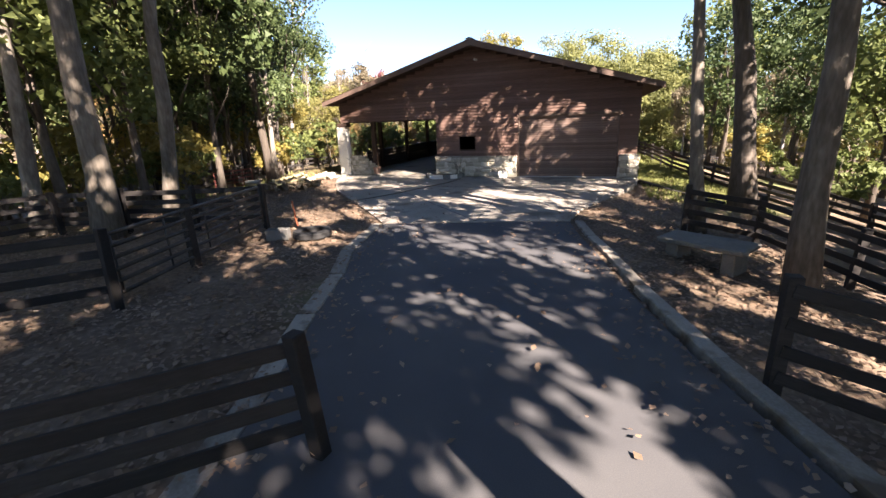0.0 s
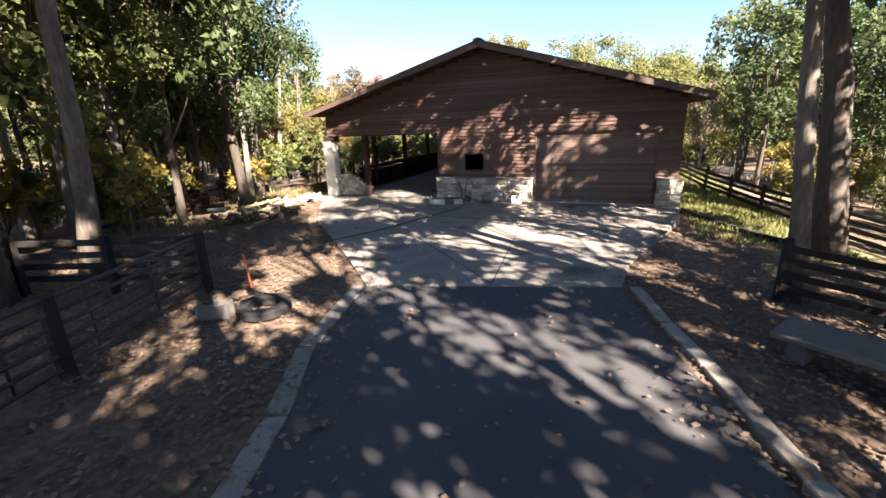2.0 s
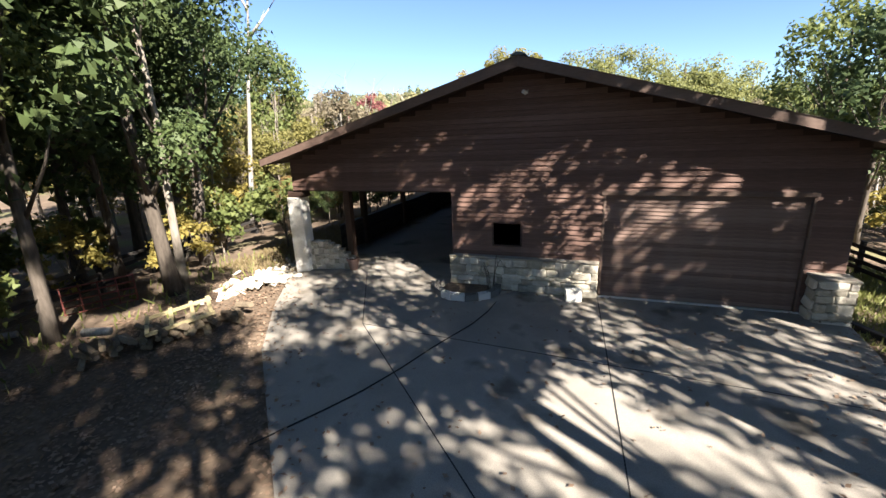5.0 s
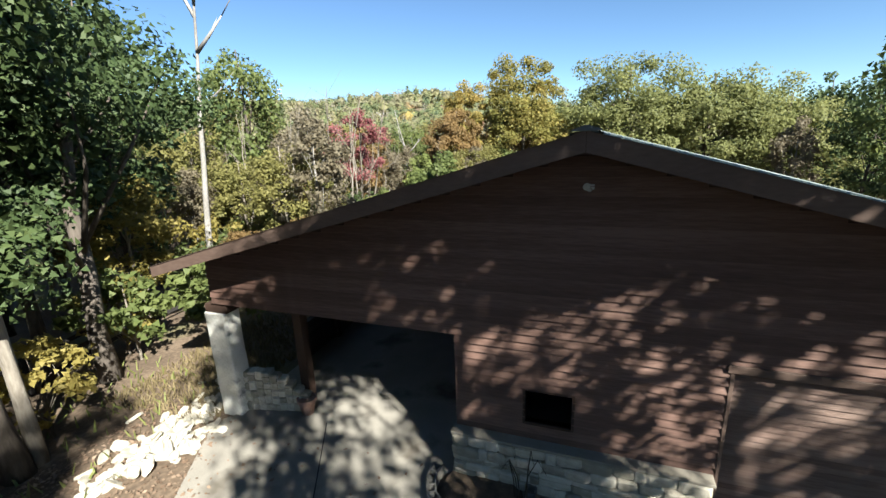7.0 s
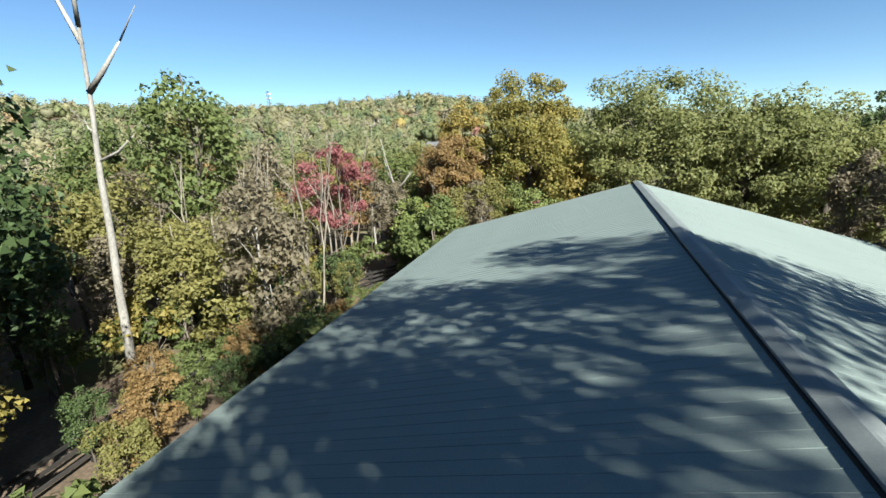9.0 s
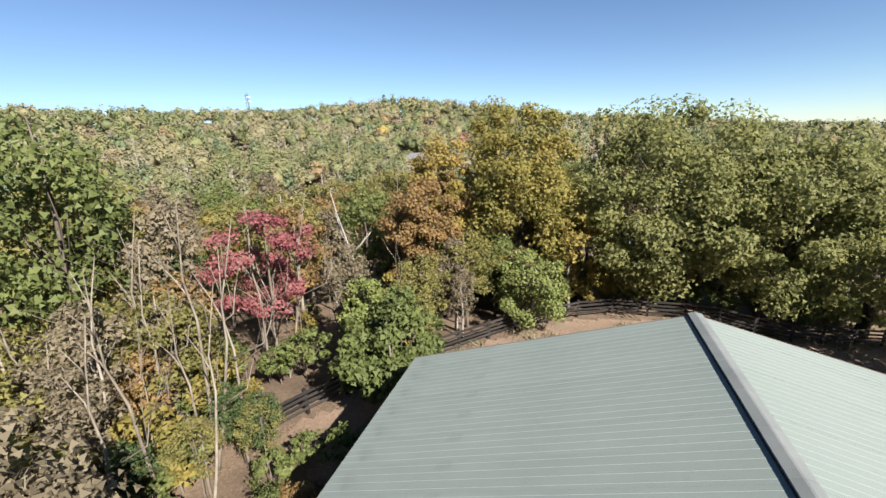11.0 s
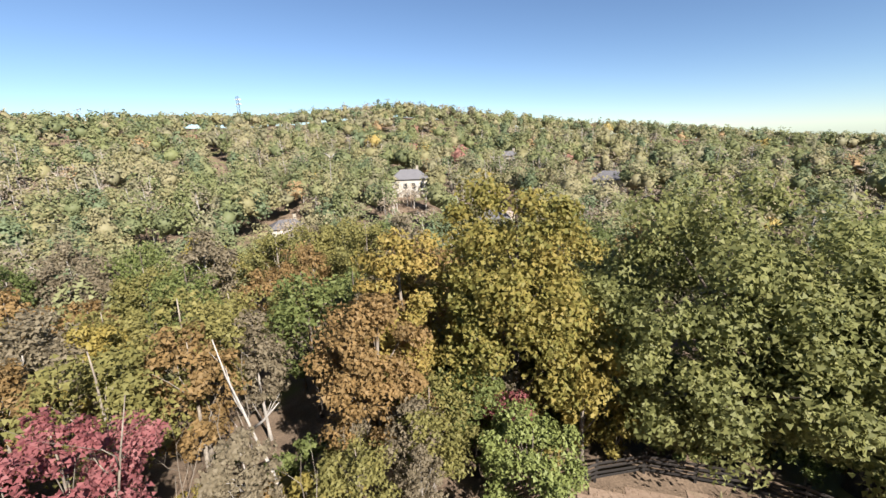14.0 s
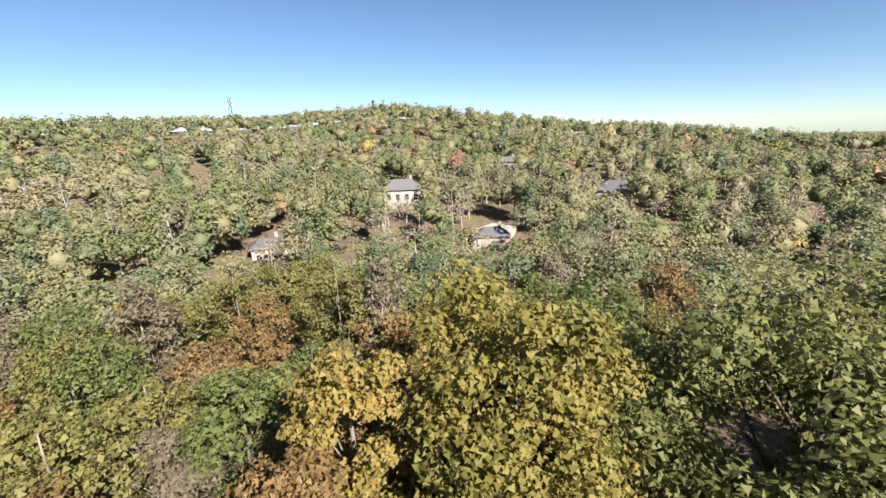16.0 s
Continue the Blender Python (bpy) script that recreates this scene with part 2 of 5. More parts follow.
def leaf_mesh(name, centres, sizes, rng, up=0.45, narrow=0.62, out=None, spread=0.42, corners=4):
    """Pointed leaves, folded a little, at random turns; out: the way that they mostly face; corners: 3 or 4."""
    n = len(centres)
    nor = rng.normal(size=(n, 3))
    if out is None:
        nor[:, 2] += up * np.sign(nor[:, 2] + 0.4) * 1.2
    else:
        nor = nor * spread + out + np.array((0.1, -0.08, 0.42))
    nor /= np.linalg.norm(nor, axis=1)[:, None]
    t = np.cross(nor, rng.normal(size=(n, 3)))
    t /= np.linalg.norm(t, axis=1)[:, None] + 1e-9
    s = np.cross(nor, t)
    L = sizes[:, None]
    v = np.empty((n, corners, 3))
    if corners == 3:
        v[:, 0] = centres - t * L * 0.5
        v[:, 1] = centres + t * L * 0.28 + s * L * 0.46
        v[:, 2] = centres + t * L * 0.42 - s * L * 0.40
    else:
        v[:, 0] = centres - t * L * 0.5
        v[:, 1] = centres + s * L * 0.5 * narrow + nor * L * 0.08
        v[:, 2] = centres + t * L * 0.5
        v[:, 3] = centres - s * L * 0.5 * narrow + nor * L * 0.08
    return quad_mesh(name, v.reshape(-1, 3), corners)


def quad_mesh(name, v, corners=4):
    """A mesh of loose faces from their corners in order."""
    n = len(v) // corners
    mesh = bpy.data.meshes.new(name)
    mesh.vertices.add(len(v))
    mesh.vertices.foreach_set("co", v.astype(np.float32).ravel())
    mesh.loops.add(corners * n)
    mesh.loops.foreach_set("vertex_index", np.arange(corners * n, dtype=np.int32))
    mesh.polygons.add(n)
    mesh.polygons.foreach_set("loop_start", np.arange(0, corners * n, corners, dtype=np.int32))
    mesh.update(calc_edges=True)
    return mesh


def smooth_step(a, b, x):
    t = np.clip((np.asarray(x, float) - a) / (b - a), 0, 1)
    return t * t * (3 - 2 * t)


RIDGE_AZ = [-60, -40, -29, -15, 0, 10, 24, 44, 63, 100, 140]
RIDGE_Z = [-3, -1, 1, 8, 14, 21, 28.5, 23.5, 25, 25, 21]


def height(x, y):
    """The lie of the land."""
    x, y = np.asarray(x, float), np.asarray(y, float)
    local = -2.6 * smooth_step(6.2, 26, x) - 1.8 * smooth_step(9.5, 32, -x) - 0.3 * smooth_step(6.6, 9, x)
    local = local - 1.8 * smooth_step(21, 44, y) - 2.2 * smooth_step(44, 70, y)
    local = local + 0.12 * np.sin(x * 0.37 + 1) * np.sin(y * 0.31) * smooth_step(8, 14, np.abs(x))
    r = np.hypot(x + 6, y - 27)
    az = np.degrees(np.arctan2(-(x + 6), y - 27))
    ridge = np.interp(az, RIDGE_AZ, RIDGE_Z)
    f = np.clip((r - 60) / 190, 0, 1) ** 1.35
    roll = 1.6 * np.sin(x * 0.035 + 0.6) * np.sin(y * 0.045) * smooth_step(60, 130, r)
    return local * (1 - f) + ridge * f * (y > -60) + roll - 0.09 * np.clip(r - 350, 0, 700)


def ground_z(x, y):
    return float(height(x, y))


# ---------------------------------------------------------------- ground
def axis(fine0, fine1, step, far):
    mid = list(np.arange(fine0, fine1 + 1e-6, step))
    out, s = [], step
    x = fine1
    while x < far:
        s *= 1.13
        x += s
        out.append(x)
    back, s, x = [], step, fine0
    while x > -far:
        s *= 1.13
        x -= s
        back.append(x)
    return np.array(back[::-1] + mid + out)


gx, gy = axis(-24, 24, 0.6, 2500), axis(-34, 48, 0.6, 2500)
X, Y = np.meshgrid(gx, gy)
Z = height(X, Y)
near = (np.abs(X) < 40) & (Y > -50) & (Y < 70)
bumps = np.array([noise.noise(Vector((a * 0.8, b * 0.8, 3))) * 0.05 for a, b in zip(X[near], Y[near])])
on_drive = smooth_step(5.5, 9.0, np.abs(X[near] - 1.0)) + smooth_step(21, 23, Y[near])
Z[near] += bumps * np.clip(on_drive, 0, 1)
Z -= 0.03
nx, ny = len(gx), len(gy)
idx = np.arange(nx * ny).reshape(ny, nx)
quads = np.stack([idx[:-1, :-1], idx[:-1, 1:], idx[1:, 1:], idx[1:, :-1]], -1).reshape(-1, 4)
gmesh = raw("ground", np.stack([X, Y, Z], -1).reshape(-1, 3).tolist(), quads.tolist(), True)
tagged(link("ground", gmesh, M_GROUND), "brown woodland soil under fallen autumn leaves", "ground", kind="structure")


def slab(name, outline, z0, z1, mat, label, category, kind="structure", parent=None):
    bm = bmesh.new()
    vs = [bm.verts.new((x, y, z1)) for x, y in outline]
    f = bm.faces.new(vs)
    r = bmesh.ops.extrude_face_region(bm, geom=[f])
    for v in r["geom"]:
        if isinstance(v, bmesh.types.BMVert):
            v.co.z = z0
    bmesh.ops.recalc_face_normals(bm, faces=bm.faces)
    ob = part(name, bm, mat, parent)
    return tagged(ob, label, category, kind=kind)


LEFT_EDGE = [(0.15, -11.3), (0.75, -14.0), (1.5, -15.6), (2.1, -17.4), (2.9, -19.4), (4.3, -24), (6.5, -34), (10, -50)]
RIGHT_EDGE = [(5.65, -9.9), (6.05, -11.6), (6.45, -12.9), (6.95, -14.9), (7.7, -17.2), (8.5, -19.2), (10, -24), (12, -34), (16, -50)]
slab("road", LEFT_EDGE + RIGHT_EDGE[::-1], -0.2, 0.012, M_ASPHALT, "dark asphalt driveway strewn with leaves", "driveway")
slab("pavement", [(-8.3, 0.0), (-8.6, -0.4), (-7.0, -3.2), (-5.3, -5.6), (-1.4, -9.6), (0.15, -11.29), (5.65, -9.89), (5.9, -8.2), (7.0, -5.2), (7.9, -2.2), (8.1, -0.4), (8.05, 20), (-8.3, 20)],
     -0.25, 0.03, M_CONCRETE, "grey concrete apron before the garage", "pavement")


def strip(name, line, side, width, z, mat, label, gap=0.0):
    """A kerb that follows a line, in lengths of its own."""
    root = thing(name, (0, 0, 0), label, "kerb", kind="structure")
    for (x0, y0), (x1, y1) in zip(line[:-1], line[1:]):
        d = Vector((x1 - x0, y1 - y0, 0))
        n = max(1, round(d.length / 1.5))
        nor = Vector((d.y, -d.x, 0)).normalized() * side
        for i in range(n):
            a, b = Vector((x0, y0, 0)) + d * (i / n), Vector((x0, y0, 0)) + d * ((i + 1) / n)
            c = (a + b) / 2 + nor * (gap + width / 2)
            ang = math.degrees(math.atan2(d.y, d.x))
            bm = box(bmesh.new(), -d.length / n / 2 + 0.004, d.length / n / 2 - 0.004, -width / 2, width / 2, -0.2, z, 0.015)
            ob = part("kerb_stone", bm, mat, root)
            ob.matrix_world = pose(c.x, c.y, random.uniform(-0.006, 0.006), 0, 0, ang)
    return root


strip("kerb_left", LEFT_EDGE[:7], 1, 0.32, 0.03, M_KERB, "pale concrete edging strip along the driveway", 0.01)
strip("kerb_right", RIGHT_EDGE[:8], -1, 0.24, 0.045, M_KERB, "pale concrete edging strip along the driveway", 0.16)


# ---------------------------------------------------------------- garage barn
EAVE_X, EAVE_Z, RIDGE_ZTOP = 8.86, 4.33, 6.84
Y_FRONT, Y_BACK = -0.9, 21.0
SLOPE = (RIDGE_ZTOP - EAVE_Z) / EAVE_X
W_L, W_R, GAR_L = -8.36, 8.05, -2.25
DOOR = (2.31, 7.19, 3.14)
WIN = (-0.87, -0.03, 1.47, 2.15)
OPEN_Z = 3.1


def roof_z(x):
    return RIDGE_ZTOP - SLOPE * abs(x)


barn = thing("garage_barn", (0, 0, 0), "brown-stained timber garage barn with an open carport", "barn")


def wall_poly(name, pts, y, thick, mat):
    bm = bmesh.new()
    f = bm.faces.new([bm.verts.new((x, y, z)) for x, z in pts])
    r = bmesh.ops.extrude_face_region(bm, geom=[f])
    for v in r["geom"]:
        if isinstance(v, bmesh.types.BMVert):
            v.co.y += thick
    bmesh.ops.recalc_face_normals(bm, faces=bm.faces)
    return part(name, bm, mat, barn)


U = 0.22  # roof thickness above the wall top
front = [  # pieces of the front wall round its openings
    [(W_L, OPEN_Z), (GAR_L, OPEN_Z), (GAR_L, roof_z(GAR_L) - U), (W_L, roof_z(W_L) - U)],
    [(GAR_L, 0.0), (WIN[0], 0.0), (WIN[0], roof_z(WIN[0]) - U), (GAR_L, roof_z(GAR_L) - U)],
    [(WIN[0], 0.0), (WIN[1], 0.0), (WIN[1], WIN[2]), (WIN[0], WIN[2])],
    [(WIN[0], WIN[3]), (WIN[1], WIN[3]), (WIN[1], roof_z(WIN[1]) - U), (WIN[0], roof_z(WIN[0]) - U)],
    [(WIN[1], 0.0), (DOOR[0], 0.0), (DOOR[0], roof_z(DOOR[0]) - U), (0, RIDGE_ZTOP - U), (WIN[1], roof_z(WIN[1]) - U)],
    [(DOOR[0], DOOR[2]), (DOOR[1], DOOR[2]), (DOOR[1], roof_z(DOOR[1]) - U), (DOOR[0], roof_z(DOOR[0]) - U)],
    [(DOOR[1], -0.6), (W_R, -0.6), (W_R, roof_z(W_R) - U), (DOOR[1], roof_z(DOOR[1]) - U)],
]
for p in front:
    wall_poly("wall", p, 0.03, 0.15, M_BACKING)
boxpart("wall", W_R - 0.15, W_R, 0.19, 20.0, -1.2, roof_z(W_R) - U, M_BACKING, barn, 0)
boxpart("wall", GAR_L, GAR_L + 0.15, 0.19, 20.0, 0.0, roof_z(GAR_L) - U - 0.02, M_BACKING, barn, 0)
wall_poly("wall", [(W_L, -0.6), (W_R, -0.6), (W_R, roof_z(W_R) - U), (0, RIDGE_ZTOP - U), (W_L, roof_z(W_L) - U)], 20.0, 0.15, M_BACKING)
boxpart("floor_slab", GAR_L + 0.16, W_R - 0.16, 0.2, 19.9, 0.031, 0.05, M_CONCRETE, barn, 0)

# roof: two thick slopes, rake boards and fascias
for s in (-1, 1):
    bm = bmesh.new()
    pts = [(0, RIDGE_ZTOP - 0.03), (s * EAVE_X, EAVE_Z - 0.03), (s * EAVE_X, EAVE_Z - 0.19), (0, RIDGE_ZTOP - 0.19)]
    a = [bm.verts.new((x, Y_FRONT + 0.04, z)) for x, z in pts]
    b = [bm.verts.new((x, Y_BACK - 0.04, z)) for x, z in pts]
    bm.faces.new(a)
    bm.faces.new(b[::-1])
    for i in range(4):
        bm.faces.new((a[i], b[i], b[(i + 1) % 4], a[(i + 1) % 4]))
    bmesh.ops.recalc_face_normals(bm, faces=bm.faces)
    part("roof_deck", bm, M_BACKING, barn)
    for y0, y1 in ((Y_FRONT - 0.005, Y_FRONT + 0.036), (Y_BACK - 0.036, Y_BACK + 0.005)):
        bm = bmesh.new()
        pts = [(s * 0.004, RIDGE_ZTOP - 0.02), (s * (EAVE_X + 0.02), EAVE_Z - 0.025), (s * (EAVE_X + 0.02), EAVE_Z - 0.27), (s * 0.004, RIDGE_ZTOP - 0.31)]
        a = [bm.verts.new((x, y0, z)) for x, z in pts]
        b = [bm.verts.new((x, y1, z)) for x, z in pts]
        bm.faces.new(a)
        bm.faces.new(b[::-1])
        for i in range(4):
            bm.faces.new((a[i], b[i], b[(i + 1) % 4], a[(i + 1) % 4]))
        bmesh.ops.recalc_face_normals(bm, faces=bm.faces)
        part("rake_board", bm, M_TRIM, barn)
    x = s * (EAVE_X - 0.02)
    boxpart("fascia", min(x, x + s * 0.035), max(x, x + s * 0.035), Y_FRONT + 0.04, Y_BACK - 0.04, EAVE_Z - 0.235, EAVE_Z - 0.03, M_TRIM, barn, 0.004)

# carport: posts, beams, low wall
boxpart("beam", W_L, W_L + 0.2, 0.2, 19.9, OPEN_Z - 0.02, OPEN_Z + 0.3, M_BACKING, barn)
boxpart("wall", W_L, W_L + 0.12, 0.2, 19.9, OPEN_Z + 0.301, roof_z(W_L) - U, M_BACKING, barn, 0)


# lap siding
def board(length, h, parent, mat, x, z, y):
    mesh = raw("siding_board", [(0, -0.056, 0), (length, -0.056, 0), (length, 0, 0), (0, 0, 0), (0, -0.010, h), (length, -0.010, h), (length, 0, h), (0, 0, h)],
               [(0, 1, 5, 4), (3, 7, 6, 2), (0, 4, 7, 3), (1, 2, 6, 5), (4, 5, 6, 7), (0, 3, 2, 1)])
    ob = link("siding_board", mesh, mat, parent)
    ob.location = (x, y, z)
    return ob


LAP = 0.157
z = 0.0
while z < 6.5:
    lim = (RIDGE_ZTOP - U - 0.02 - (z + LAP)) / SLOPE
    lo, hi = max(W_L, -lim), min(W_R, lim)
    if hi - lo > 0.15:
        cuts = []
        if z < OPEN_Z - 0.02:
            cuts.append((-99, GAR_L))
        if z < DOOR[2]:
            cuts.append((DOOR[0], DOOR[1]))
        if z + LAP > WIN[2] and z < WIN[3]:
            cuts.append((WIN[0], WIN[1]))
        if z < 1.05:
            cuts.append((GAR_L, DOOR[0]))
        spans = [(lo, hi)]
        for a, b in cuts:
            spans = [q for s0, s1 in spans for q in ((s0, min(s1, a)), (max(s0, b), s1)) if q[1] - q[0] > 0.04]
        for s0, s1 in spans:
            board(s1 - s0, LAP - 0.008, barn, M_SIDING, s0, z, 0.03)
    z += LAP

# garage door of fine slats in a frame
gdoor = thing("garage_door", (0, 0, 0), "wide closed overhead garage door of brown timber slats", "garage door")
boxpart("backing", DOOR[0] + 0.06, DOOR[1] - 0.06, 0.10, 0.14, 0.034, DOOR[2] - 0.07, M_BACKING, gdoor, 0)
z = 0.05
while z < DOOR[2] - 0.12:
    mesh = bpy.data.meshes.get("slat_mesh") or raw("slat_mesh", [(DOOR[0] + 0.06, -0.042, 0), (DOOR[1] - 0.06, -0.042, 0), (DOOR[1] - 0.06, 0, 0), (DOOR[0] + 0.06, 0, 0),
          (DOOR[0] + 0.06, -0.01, 0.104), (DOOR[1] - 0.06, -0.01, 0.104), (DOOR[1] - 0.06, 0, 0.104), (DOOR[0] + 0.06, 0, 0.104)],
         [(0, 1, 5, 4), (3, 7, 6, 2), (0, 4, 7, 3), (1, 2, 6, 5), (4, 5, 6, 7), (0, 3, 2, 1)])
    ob = link("slat", mesh, M_DOORSLAT, gdoor)
    ob.location = (0, 0.10, z)
    z += 0.112
boxpart("door_jamb", DOOR[0], DOOR[0] + 0.058, -0.03, 0.12, 0.034, DOOR[2], M_TRIM, gdoor)
boxpart("door_jamb", DOOR[1] - 0.058, DOOR[1], -0.03, 0.12, 0.034, DOOR[2], M_TRIM, gdoor)
boxpart("door_head", DOOR[0] - 0.05, DOOR[1] + 0.05, -0.05, 0.12, DOOR[2] - 0.065, DOOR[2] + 0.06, M_TRIM, gdoor)
boxpart("threshold", DOOR[0] - 0.05, DOOR[1] + 0.05, -0.10, 0.02, 0.031, 0.048, M_PALE, gdoor, 0.003, "pale concrete threshold")

# window hole with frame
win = thing("window_1", (0, 0, 0), "small square unglazed opening in the siding", "window", kind="structure")
for n_, x0, x1, z0, z1 in (("window_frame", WIN[0] - 0.05, WIN[0], WIN[2] - 0.05, WIN[3] + 0.05), ("window_frame", WIN[1], WIN[1] + 0.05, WIN[2] - 0.05, WIN[3] + 0.05),
                           ("window_frame", WIN[0], WIN[1], WIN[3], WIN[3] + 0.05), ("window_sill", WIN[0], WIN[1], WIN[2] - 0.05, WIN[2])):
    boxpart(n_, x0, x1, -0.02, 0.16, z0, z1, M_BACKING, win, 0.004)


# ---------------------------------------------------------------- trees
def make_crown(rng, clusters, radii, per, size, shell=0.72, spread=0.26):
    """Leaf places in clumps that fill an uneven ellipsoid."""
    c = rng.normal(size=(clusters, 3))
    c /= np.linalg.norm(c, axis=1)[:, None]
    c *= (rng.uniform(shell ** 3, 1, clusters) ** (1 / 3))[:, None] * rng.uniform(0.72, 1.16, (clusters, 1))
    c[:, 2] = np.abs(c[:, 2]) * np.where(rng.random(clusters) < 0.68, 1, -0.75)
    c *= np.array(radii)
    r = np.mean(radii) * spread * rng.uniform(0.55, 1.25, clusters)
    pts, outs = [], []
    for k in range(clusters):
        d = rng.normal(size=(per, 3))
        d /= np.linalg.norm(d, axis=1)[:, None]
        outs.append(d * 1.0 + c[k] / np.array(radii) * 0.35)
        d = d * (rng.random(per) ** 0.42)[:, None] * r[k] * np.array((1.12, 1.12, 0.85))
        pts.append(c[k] + d)
    pts = np.concatenate(pts)
    return c, pts, size * rng.uniform(0.6, 1.3, len(pts)), np.concatenate(outs), r


def make_tree(name, label, place, seed, tall, base, radii, trunk_r, leaf, bark, clusters=26, per=90, size=0.3, lean=(0, 0), sides=8, group="woodland trees", limbs=12, split=False, spread=0.26):
    """A tapered, bent trunk with limbs that reach the clumps of its crown."""
    rng = np.random.default_rng(seed)
    pr = random.Random(seed)
    root = thing(name, place, label, "tree", group)
    n = 9
    path = []
    wob = rng.normal(size=(n, 2)).cumsum(0) * 0.05 * tall / 10
    for i in range(n):
        t = i / (n - 1)
        path.append((lean[0] * t + wob[i, 0], lean[1] * t + wob[i, 1], -0.3 + t * (tall * 0.93 + 0.3)))
    rad = [trunk_r * (1.35 if i == 0 else 1.0) * (1 - 0.82 * (i / (n - 1)) ** 1.1) for i in range(n)]
    verts, faces = tube_data(path, rad, sides, None, None, 0.1, pr)
    c, pts, sizes, outs, clump_r = make_crown(rng, clusters, radii, per, size, spread=spread)
    limb_data = []
    mid = np.array((lean[0] * 0.75, lean[1] * 0.75, (tall + base) / 2))
    c, pts = c + mid, pts + mid
    for k in range(min(limbs, clusters)):
        tip = Vector(c[k])
        t = min(0.92, max(0.25, (tip.z - 1.2 - 0.25 * (tall - base) * pr.random()) / tall))
        i = t * (n - 1)
        a = Vector(path[int(i)]).lerp(Vector(path[min(int(i) + 1, n - 1)]), i - int(i))
        b = a.lerp(tip, 0.5) + Vector((pr.uniform(-.3, .3), pr.uniform(-.3, .3), 0.25))
        r = trunk_r * (0.42 - 0.3 * t)
        if split:
            limb_data.append(tube_data([a, b, tip], [r, r * 0.6, r * 0.2], 6))
        else:
            tube_data([a, b, tip], [r, r * 0.6, r * 0.2], 5, verts, faces)
    for data in limb_data:
        link("limb", raw("limb", *data, True), bark, root)
    link("trunk", raw("trunk", verts, faces, True), bark, root)
    crown = leaf_mesh("crown", pts, sizes, rng, out=outs, spread=0.8, corners=3)
    link("crown", crown, leaf, root)
    return root


def make_bare(name, label, place, seed, tall, trunk_r, lean, forks, bark, category="tree", twigs=0):
    """A leafless tree."""
    pr = random.Random(seed)
    root = thing(name, place, label, category)
    n = 8
    path = [(lean[0] * (i / (n - 1)) + pr.uniform(-.06, .06), lean[1] * (i / (n - 1)) + pr.uniform(-.06, .06), -0.4 + (tall + 0.4) * i / (n - 1)) for i in range(n)]
    verts, faces = tube_data(path, [trunk_r * (1 - 0.85 * i / (n - 1)) for i in range(n)], 9, None, None, 0.08, pr)
    for t, dx, dy, dz, r in forks:
        i = t * (n - 1)
        a = Vector(path[int(i)]).lerp(Vector(path[min(int(i) + 1, n - 1)]), i - int(i))
        b = a + Vector((dx, dy, dz)) * 0.5 + Vector((pr.uniform(-.15, .15), pr.uniform(-.15, .15), -0.1 * dz + pr.uniform(-.1, .1)))
        e = a + Vector((dx, dy, dz))
        bv, bf = tube_data([a, b, e], [r, r * 0.75, r * 0.25], 6)
        for _ in range(2 + twigs):
            s = b.lerp(e, pr.random())
            q = Vector((dx, dy, dz)) * 0.35 + Vector((pr.uniform(-.6, .6), pr.uniform(-.6, .6), pr.uniform(.1, .7)))
            tube_data([s, s + q * 0.6, s + q], [r * 0.35, r * 0.22, r * 0.08], 4, bv, bf)
        link("branch", raw("branch", bv, bf, True), bark, root)
    link("trunk", raw("trunk", verts, faces, True), bark, root)
    return root


def at_ground(x, y, dz=-0.05):
    return (x, y, ground_z(x, y) + dz)


# trees beside the drive: some stand alone in the view, others only add shade
def drive_tree(label, x, y, seed, tall, base, radii, r, leaf, bark, clusters, lean, size=0.17, per=300):
    return make_tree("tree", label, at_ground(x, y), seed, tall, base, radii, r, leaf, bark, round(clusters * 0.6), per, size, lean=lean, sides=12, group="trees by the drive", split=True, spread=0.28)


drive_tree("tall grey-barked tree beside the board fence", -7.6, -14.6, 11, 19, 8.5, (5.0, 5.0, 4.4), 0.36, L_GREEN, M_BARK, 34, (1.2, 0.3))
drive_tree("slender grey tree behind the board fence", -7.5, -12.6, 12, 18, 8.5, (4.6, 4.6, 4.2), 0.24, L_GREEN, M_BARK, 32, (2.6, 0.3))
drive_tree("leaning tree behind the paddock fence", -10.7, -14.5, 13, 15, 6.0, (3.2, 3.2, 3.6), 0.24, L_OLIVE, M_BARK, 28, (2.0, 0))
drive_tree("young tree with a grey trunk by the stone bench", 9.3, -8.2, 14, 20, 4.6, (4.4, 4.4, 7.4), 0.19, L_DARK, M_BARK, 42, (-1.6, 0.2), 0.23, 470)
drive_tree("thick dark oak beside the corner of the yard", 11.9, -3.6, 15, 23, 11.0, (6.2, 6.2, 5.6), 0.38, L_DARK, M_BARKDARK, 84, (-3.0, 0), 0.23, 470)
drive_tree("thick oak standing over the board fence", 10.4, -13.0, 16, 20, 8.0, (5.2, 5.0, 5.6), 0.26, L_DARK, M_BARK, 34, (-1.6, 0.8), 0.23, 470)
# oaks with trunks out of view, added to shade drive, bank and barn
drive_tree("tall added oak whose crown shades the drive", 14.6, -9.2, 131, 20, 9.0, (4.6, 4.6, 5.0), 0.34, L_DARK, M_BARKDARK, 25, (-1.0, 0.3), 0.34, 290)
